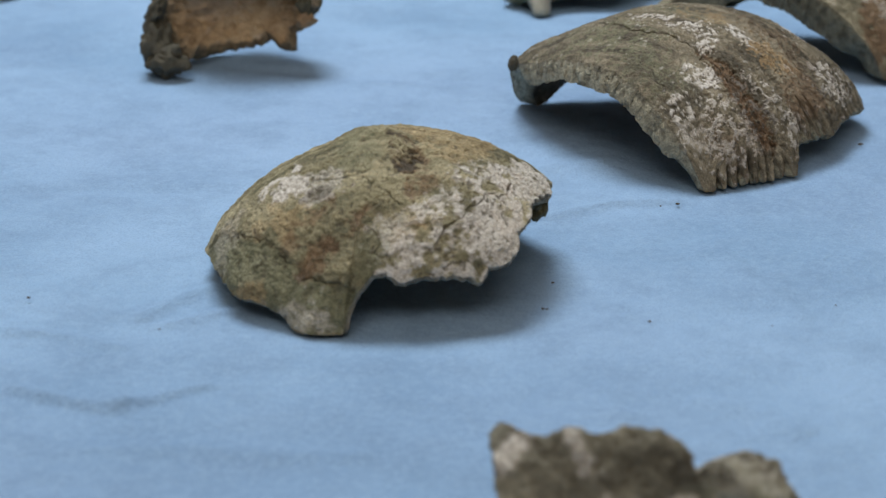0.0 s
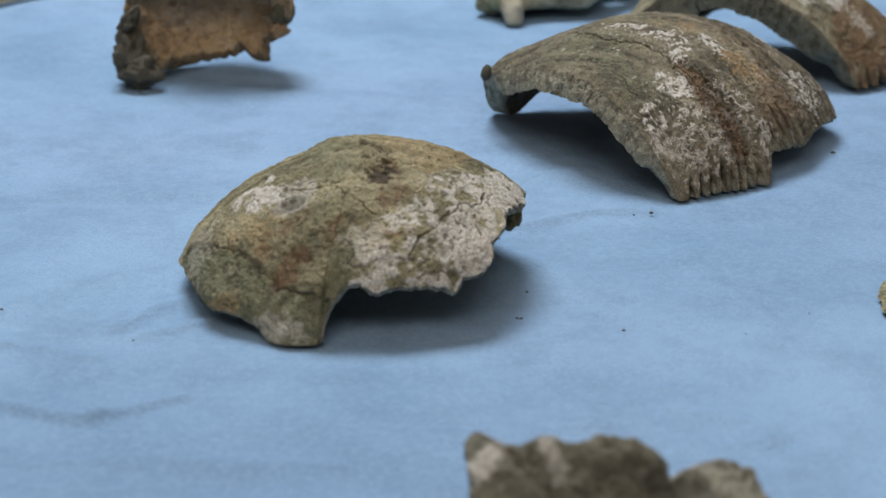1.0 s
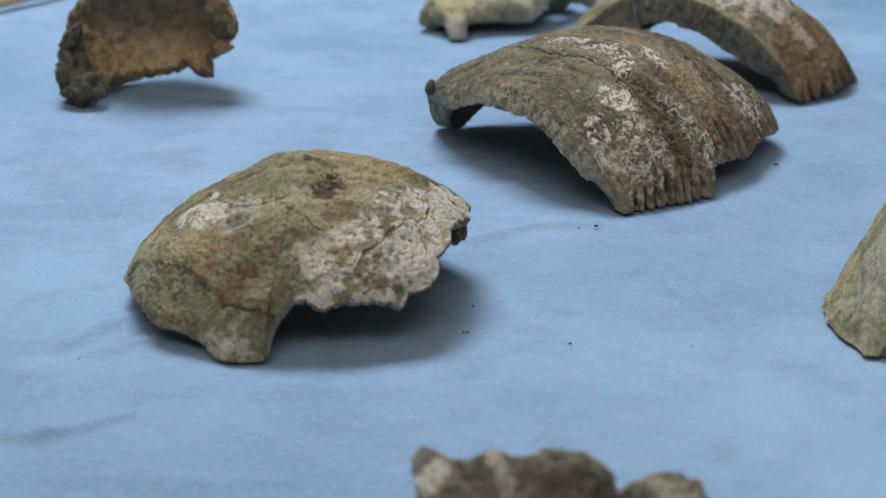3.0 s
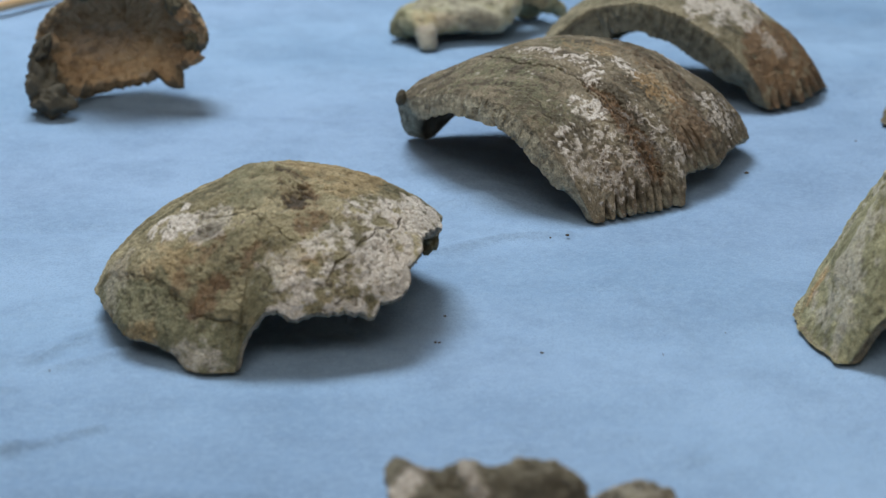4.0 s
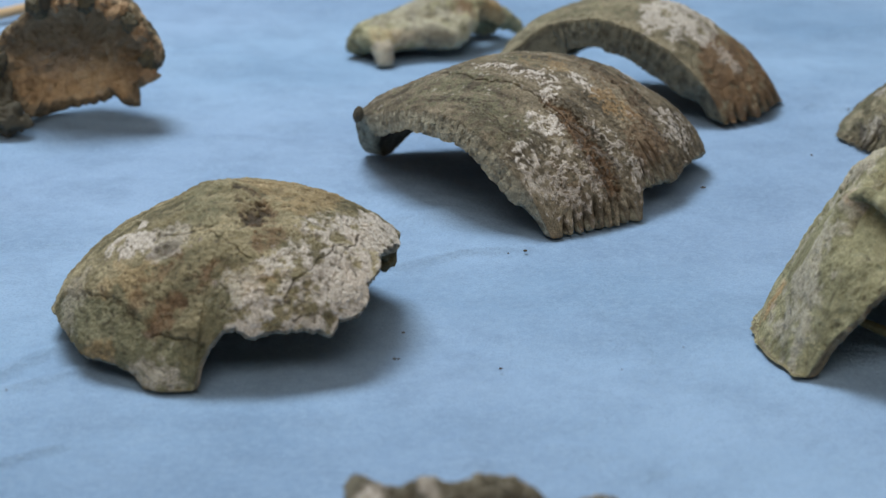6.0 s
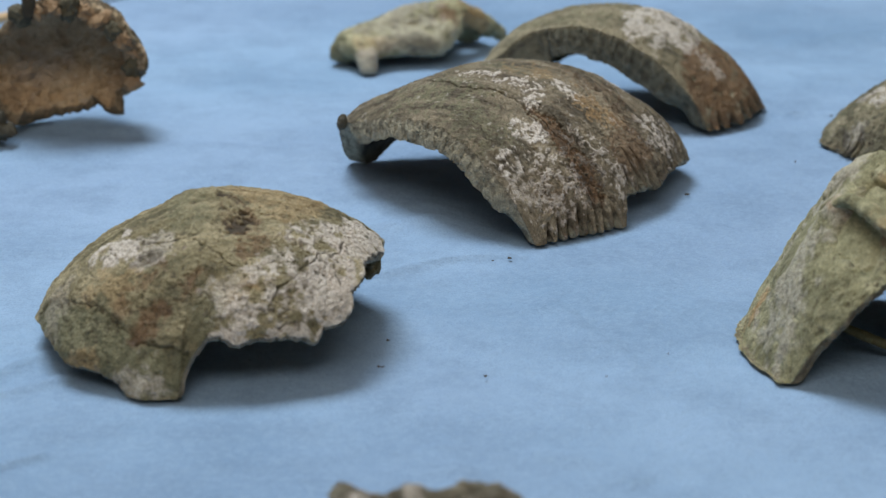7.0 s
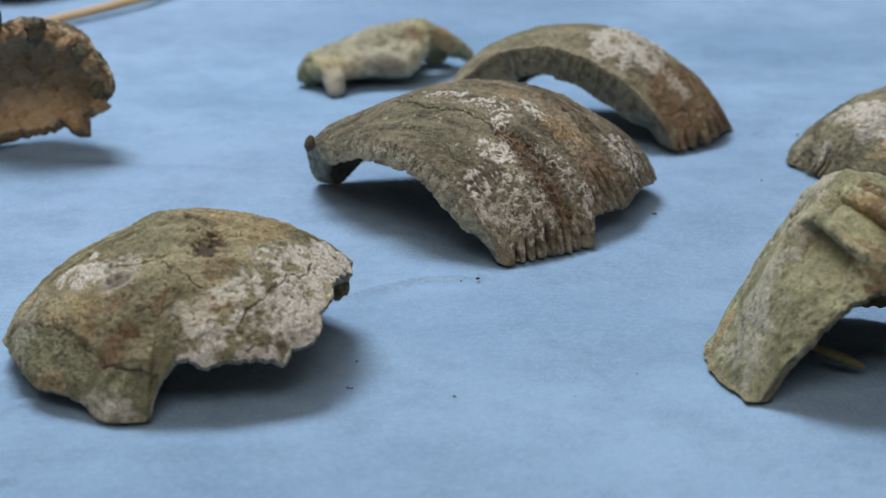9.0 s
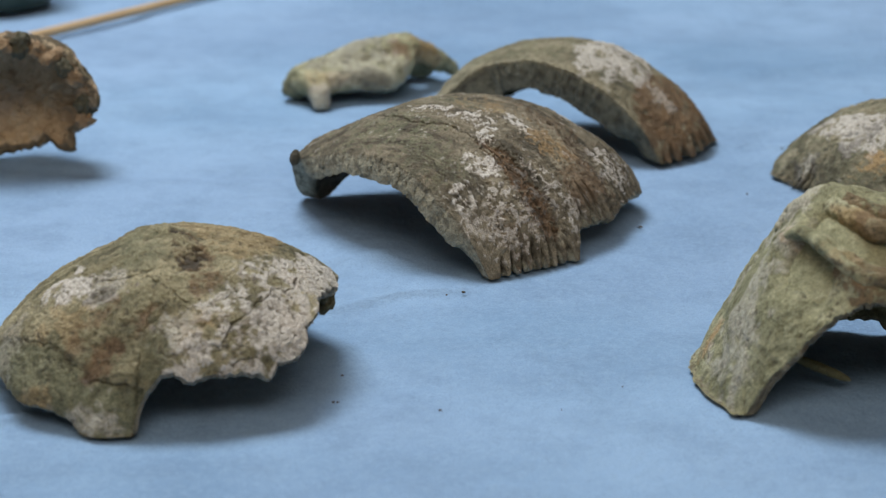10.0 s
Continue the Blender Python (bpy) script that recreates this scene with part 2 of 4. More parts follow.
    for kind, strength, ragged, cap, step, corners in areas:
        m = smooth(-soft_rim, soft_rim, np.minimum(within(u, v, corners), cap) + ragged * (0.8 * mottle + 0.7 * grain)) * strength
        if kind:
            arr, col = slots[kind]
            arr[:, col] = np.maximum(arr[:, col], m)
        height = height + step * m
    if specks:
        m = smooth(0.30, 0.42, fbm(q / 2.2, 3, seed + 60, 0.6)) * smooth(-0.05, 0.3, mottle) * specks
        stain[:, 0] = np.maximum(stain[:, 0], m)
    for line, wide, high in ridges:
        height = height + high * np.exp(-(to_line(u, v, line) / wide) ** 2)
    for line, wide, deep in cracks:
        d = to_line(u + 0.012 * value_noise(q / 2.5, seed + 70), v + 0.012 * value_noise(q / 2.5, seed + 71), line)
        d = d * (1.2 + 0.8 * value_noise(q / 6.0, seed + 72))
        m = 1 - smooth(wide * 0.3, wide, d)
        height = height - deep * m
        stain[:, 2] = np.maximum(stain[:, 2], 0.7 * m)
    # gaps between teeth are sunk and painted dark, for the shade in them
    dark_groove = np.append(np.tile(seam, rows - 1), 0.0) * smooth(0.94, 1.0, s2)
    height = height - 0.0012 * dark_groove
    stain[:, 2] = np.maximum(stain[:, 2], 0.6 * dark_groove)
    outer = base + normal * height[:, None]
    edge = slice((rows - 2) * columns, (rows - 1) * columns)
    # break: rings from the outer rim to the inner one
    steps = 7
    lip, n_edge = outer[edge], normal[edge]
    tang = np.roll(lip, -1, 0) - np.roll(lip, 1, 0)
    out_dir = np.cross(tang, n_edge)
    out_dir /= np.linalg.norm(out_dir, axis=1)[:, None] + 1e-9
    h_edge = np.degrees(theta)
    flare = bevel[2] * smooth(bevel[0], bevel[0] + 12, h_edge) * (1 - smooth(bevel[1] - 8, bevel[1], h_edge))
    local = thick * (1.0 + 0.22 * value_noise(ring * 2.2, seed + 80))
    rim = []
    for k in range(1, steps + 1):
        f = k / steps
        swell = 0.0008 * math.sin(math.pi * f) + 0.0007 * value_noise(ring * 14 + 7.0 * f, seed + 81) * math.sin(math.pi * min(1, f * 1.3)) + 0.0006 * value_noise(ring * 40 + 23.0 * f, seed + 82)
        rim.append(lip - n_edge * (local * f)[:, None] + out_dir * np.asarray(swell + flare * f)[:, None])
    inner_rows = rows // 2
    inner = []
    pick = np.linspace(rows - 2, 0, inner_rows).astype(int)[1:]
    for j in pick:
        part_ring = slice(j * columns, (j + 1) * columns)
        bumps = inside_rough * fbm(q[part_ring] / 7.0, 4, seed + 90, 0.6)
        inner.append(base[part_ring] - normal[part_ring] * (np.mean(local) + bumps)[:, None])
    pole = np.array([[0, 0, r[2] - np.mean(local)]])
    verts = np.concatenate([outer] + rim + inner + [pole])
    stain_rim = np.zeros((columns * steps, 4))
    crust_rim = np.zeros((columns * steps, 4))
    crust_rim[:, 1] = 1.0
    # the break is painted dark between teeth, like shaded slots
    stain_rim[:, 2] = 0.9 * np.tile(seam, steps)
    stain_rim[:, 2] = np.maximum(stain_rim[:, 2], 0.55 * smooth(0.2, 0.55, np.concatenate([value_noise(ring * 10 + 3.0 * k, seed + 85) + 0.25 - 0.09 * k for k in range(steps)])))
    n_in = columns * (inner_rows - 1) + 1
    stain_in, crust_in = np.zeros((n_in, 4)), np.zeros((n_in, 4))
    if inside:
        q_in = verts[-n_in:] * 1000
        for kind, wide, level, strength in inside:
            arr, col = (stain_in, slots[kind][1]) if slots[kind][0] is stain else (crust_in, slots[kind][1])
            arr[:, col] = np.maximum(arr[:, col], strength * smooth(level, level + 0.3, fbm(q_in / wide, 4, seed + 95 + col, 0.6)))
    rows_in = np.concatenate([np.arange(j * columns, (j + 1) * columns) for j in pick] + [[len(u) - 1]]).astype(int)
    for patch in inside_patches:
        arr, col = (stain_in, slots[patch[0]][1]) if slots[patch[0]][0] is stain else (crust_in, slots[patch[0]][1])
        arr[:, col] = np.maximum(arr[:, col], blot(u[rows_in], v[rows_in], mottle[rows_in], grain[rows_in], patch))
    stain, crust = np.concatenate([stain, stain_rim, stain_in]), np.concatenate([crust, crust_rim, crust_in])
    tone = np.concatenate([tone, np.full((len(stain) - len(tone), 4), 0.5)])
    tone[len(u):, 1] = 0.0
    # faces
    a = np.arange(columns)
    b = np.roll(a, -1)
    top = (rows - 1) * columns
    order = [np.arange(j * columns, (j + 1) * columns) for j in range(rows - 1)]
    first = top + 1
    order += [np.arange(first + k * columns, first + (k + 1) * columns) for k in range(steps + inner_rows - 1)]
    quads = [np.stack([lo[a], hi[a], hi[b], lo[b]], 1) for lo, hi in zip(order, order[1:])]
    last, pole_at = order[-1], len(verts) - 1
    cap_top = np.stack([np.full(columns, top), a, b], 1)
    cap_in = np.stack([last[a], np.full(columns, pole_at), last[b]], 1)
    layers = (("outer_surface", [cap_top] + quads[:rows - 2]), ("broken_edge", quads[rows - 2:rows - 2 + steps]), ("inner_surface", quads[rows - 2 + steps:] + [cap_in]))
    m = np.array(Matrix.LocRotScale(None, (Matrix.Rotation(radians(turn[2]), 3, "Z") @ Matrix.Rotation(radians(turn[0]), 3, "X") @ Matrix.Rotation(radians(turn[1]), 3, "Y")).to_quaternion(), None).to_3x3())
    verts = verts @ m.T
    # what would sink into the cloth is worn flat there
    floor_at = -place[2] + 0.0004
    verts[:, 2] = np.where(verts[:, 2] < floor_at, floor_at + 0.00015 * rng.rand(len(verts)), verts[:, 2])
    verts += np.array([place[0], place[1], TOP + place[2]])
    thing = new(name)
    foot = verts[np.argmin(verts[:, 2])]
    thing.location = (place[0], place[1], float(foot[2]))
    for layer_name, chosen in layers:
        used = np.unique(np.concatenate([f.ravel() for f in chosen]))
        place_of = np.zeros(len(verts), np.int64)
        place_of[used] = np.arange(len(used))
        ob = mesh_object(layer_name, verts[used] - np.array(thing.location), sum((place_of[f].tolist() for f in chosen), []), material)
        ob.parent = thing
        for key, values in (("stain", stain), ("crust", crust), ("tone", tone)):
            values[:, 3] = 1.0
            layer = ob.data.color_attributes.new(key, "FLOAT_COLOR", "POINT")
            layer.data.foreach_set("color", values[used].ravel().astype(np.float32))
    ob = thing
    if label:
        tagged(ob, label, category, "bone fragments on the cloth")
    return ob


def lump(name, place, size, turn, material, parent, seed=1, rough=0.25, label=""):
    """A small knobbly piece, grown on to a fragment."""
    bm = bmesh.new()
    bmesh.ops.create_icosphere(bm, subdivisions=4, radius=1.0)
    p = np.array([w.co[:] for w in bm.verts])
    p = p * (1 + rough * fbm(p * 1.8, 4, seed, 0.6))[:, None] * np.array(size)
    for w, co in zip(bm.verts, p):
        w.co = co
    me = bpy.data.meshes.new(name)
    bm.to_mesh(me)
    bm.free()
    me.polygons.foreach_set("use_smooth", [True] * len(me.polygons))
    me.materials.append(material)
    ob = new(name, me)
    bpy.context.view_layer.update()
    ob.parent = parent
    ob.matrix_parent_inverse = Matrix.Translation(parent.location).inverted()
    ob.matrix_basis = pose(place[0], place[1], TOP + place[2], *turn)
    if label:
        tagged(ob, label)
    return ob


def knuckle(name, chains, material, parent, label="", seed=1, rough=0.0012, stains=(), voxel=0.0011):
    """A solid knobbly bone grown round chains of swellings (x, y, height, radius), melted into one skin, with stains (kind, x, y, height, radius, strength)."""
    bm = bmesh.new()
    for chain in chains:
        for (ax, ay, az, ar), (bx, by, bz, br) in zip(chain, chain[1:]):
            count = max(2, int(math.dist((ax, ay, az), (bx, by, bz)) / (0.35 * min(ar, br))))
            for k in range(count + 1):
                f = k / count
                spot = Matrix.Translation((ax + (bx - ax) * f, ay + (by - ay) * f, az + (bz - az) * f))
                bmesh.ops.create_icosphere(bm, subdivisions=2, radius=ar + (br - ar) * f, matrix=spot)
    me = bpy.data.meshes.new(name)
    bm.to_mesh(me)
    bm.free()
    raw = new(name, me)
    melt = raw.modifiers.new("melt", "REMESH")
    melt.mode, melt.voxel_size = "VOXEL", voxel
    soften = raw.modifiers.new("soften", "SMOOTH")
    soften.factor, soften.iterations = 0.5, 8
    skin = bpy.data.meshes.new_from_object(raw.evaluated_get(bpy.context.evaluated_depsgraph_get()))
    bpy.data.objects.remove(raw)
    co = np.empty(len(skin.vertices) * 3, np.float32)
    skin.vertices.foreach_get("co", co)
    co = co.reshape(-1, 3).astype(float)
    nor = np.empty(len(skin.vertices) * 3, np.float32)
    skin.vertices.foreach_get("normal", nor)
    q = co * 1000
    co = co + nor.reshape(-1, 3) * (rough * (fbm(q / 7.0, 4, seed, 0.6) + 0.3 * fbm(q / 1.8, 3, seed + 9, 0.6)))[:, None]
    co[:, 2] = np.maximum(co[:, 2], 0.0004)
    layers = dict(stain=np.zeros((len(co), 4)), crust=np.zeros((len(co), 4)), tone=np.full((len(co), 4), 0.5))
    layers["tone"][:, 0] += 0.6 * fbm(q * np.array([0.05, 0.1, 0.2]), 4, seed + 20, 0.6)
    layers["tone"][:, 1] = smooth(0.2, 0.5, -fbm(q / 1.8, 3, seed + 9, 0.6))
    slots = dict(chalk=("stain", 0), rust=("stain", 1), dirt_shade=("stain", 2), ochre=("crust", 0), moss_shade=("crust", 2))
    mottle = fbm(q / 6.0, 4, seed + 30, 0.65)
    for kind, x, y, z, r, strength in stains:
        layer, col = slots[kind]
        near = 1 - np.linalg.norm(co - np.array([x, y, z]), axis=1) / r
        layers[layer][:, col] = np.maximum(layers[layer][:, col], strength * smooth(0.0, 0.5, near + 0.9 * mottle))
    co = co + np.array([0, 0, TOP]) - np.array(parent.location)
    skin.vertices.foreach_set("co", co.astype(np.float32).ravel())
    skin.polygons.foreach_set("use_smooth", [True] * len(skin.polygons))
    for key, values in layers.items():
        values[:, 3] = 1.0
        skin.color_attributes.new(key, "FLOAT_COLOR", "POINT").data.foreach_set("color", values.ravel().astype(np.float32))
    skin.materials.clear()
    skin.materials.append(material)
    skin.update()
    ob = new(name, skin)
    ob.parent = parent
    return tagged(ob, label)


def box(name, lo, hi, material, kind="structure", parent=None, bevel=0.0):
    bm = bmesh.new()
    bmesh.ops.create_cube(bm, size=1.0)
    for w in bm.verts:
        w.co = [(a + b) / 2 + (b - a) * c for a, b, c in zip(lo, hi, w.co)]
    if bevel:
        bmesh.ops.bevel(bm, geom=bm.edges[:], offset=bevel, segments=2, affect="EDGES")
    me = bpy.data.meshes.new(name)
    bm.to_mesh(me)
    bm.free()
    me.materials.append(material)
    ob = new(name, me)
    if parent:
        ob.parent = parent
    elif kind:
        tagged(ob, kind=kind)
    return ob


# ---- the room, unseen; its walls bounce warm fill ----
X0, X1, Y0, Y1, ROOF = -2.4, 2.6, -2.0, 3.4, 2.75
tagged(box("floor", (X0, Y0, -0.1), (X1, Y1, 0), FLOOR), "grey lino floor under the table", "floor")
tagged(box("ceiling", (X0, Y0, ROOF), (X1, Y1, ROOF + 0.1), CEILING), "white painted ceiling above the table", "ceiling")
for wall_name, lo, hi in (("wall_north", (X0, Y1, 0), (X1, Y1 + 0.12, ROOF)), ("wall_south", (X0, Y0 - 0.12, 0), (X1, Y0, ROOF)),
                          ("wall_east", (X1, Y0, 0), (X1 + 0.12, Y1, ROOF)), ("wall_west", (X0 - 0.12, Y0, 0), (X0, Y1, ROOF))):
    tagged(box(wall_name, lo, hi, WALL), "plain cream wall round the room, unseen, for warm bounce", "wall")

# ---- the table and its cloth ----
TX0, TX1, TY0, TY1 = -0.95, 1.15, 0.12, 1.95
table = tagged(new("table"), "wooden table wholly covered by a blue cloth", "table")
box("tabletop", (TX0, TY0, TOP - 0.045), (TX1, TY1, TOP - 0.008), WOOD, "", table, 0.004)
for lx in (TX0 + 0.06, TX1 - 0.12):
    for ly in (TY0 + 0.06, TY1 - 0.12):
        box("leg", (lx, ly, 0), (lx + 0.06, ly + 0.06, TOP - 0.045), WOOD, "", table, 0.003)


def spread_cloth():
    """One sheet with soft crumples and a few creases, falling over the table's edges."""
    x = np.concatenate([np.linspace(TX0 - 0.22, -0.27, 70), np.linspace(-0.2685, 0.52, 480), np.linspace(0.53, TX1 + 0.22, 70)])
    y = np.concatenate([np.linspace(TY0 - 0.22, 0.40, 45), np.linspace(0.4015, 1.30, 560), np.linspace(1.31, TY1 + 0.22, 80)])
    nx, ny = len(x), len(y)
    gx, gy = [g.ravel() for g in np.meshgrid(x, y)]
    p = np.stack([gx, gy, np.zeros_like(gx)], 1)
    z = 0.0011 * fbm(p * np.array([7.0, 9.0, 1.0]), 3, 5) + 0.0005 * fbm(p * np.array([45.0, 60.0, 1.0]), 3, 8) - 0.0012 * smooth(0.0, 0.12, 0.12 - np.abs(fbm(p * np.array([4.0, 6.0, 1.0]), 3, 11)))
    for ax, ay, bx, by, wide, high in ((-0.125, 0.566, -0.0885, 0.5575, 0.0028, 0.0022), (-0.0885, 0.5595, -0.068, 0.5650, 0.0026, 0.0018), (-0.099, 0.626, -0.074, 0.655, 0.0035, 0.0018), (-0.09, 0.618, -0.066, 0.63, 0.003, 0.0012),
                                       (0.035, 0.725, 0.09, 0.740, 0.004, 0.0018), (0.09, 0.685, 0.115, 0.625, 0.005, 0.0014), (0.24, 0.9405, 0.34, 0.934, 0.005, 0.0028),
                                       (-0.16, 1.02, -0.02, 1.06, 0.010, 0.0020), (0.042, 0.567, 0.053, 0.551, 0.004, 0.0013), (0.07, 0.56, 0.10, 0.538, 0.004, 0.0014),
                                       (-0.10, 0.53, -0.03, 0.525, 0.005, 0.0012), (-0.135, 0.612, -0.095, 0.60, 0.0035, 0.0013), (0.28, 1.1, 0.42, 1.14, 0.010, 0.0018), (0.02, 0.77, 0.06, 0.79, 0.006, 0.0012)):
        d = to_line(gx + 0.008 * value_noise(p * 40, 3), gy + 0.006 * value_noise(p * 30, 4), [(ax, ay), (bx, by)])
        z = z + 1.2 * high * np.exp(-(d / wide) ** 2)
    z = z - 0.0012
    z = np.minimum(z, 0.0028)
    over = np.maximum.reduce([TX0 - gx, gx - TX1, TY0 - gy, gy - TY1])
    drop = smooth(-0.004, 0.03, over)
    cx, cy = np.clip(gx, TX0 - 0.012, TX1 + 0.012), np.clip(gy, TY0 - 0.012, TY1 + 0.012)
    z = np.where(over > 0, -np.maximum(over - 0.012, 0) * 1.0 - 0.006 * drop, z)
    wave = 0.008 * np.sin((gx + gy) * 24) * smooth(0.03, 0.2, over)
    px, py = np.where(over > 0, cx + np.sign(gx - 0.1) * np.maximum(wave, 0) * (np.abs(gx - cx) > 0), gx), np.where(over > 0, cy + np.sign(gy - 1) * np.maximum(wave, 0) * (np.abs(gy - cy) > 0), gy)
    verts = np.stack([px, py, z + TOP], 1)
    i = (np.arange(ny - 1)[:, None] * nx + np.arange(nx - 1)[None, :]).ravel()
    ob = mesh_object("tablecloth", verts, np.stack([i, i + 1, i + nx + 1, i + nx], 1), CLOTH)
    return tagged(ob, "pale blue crepe-like cloth spread over the table", "tablecloth")


spread_cloth()

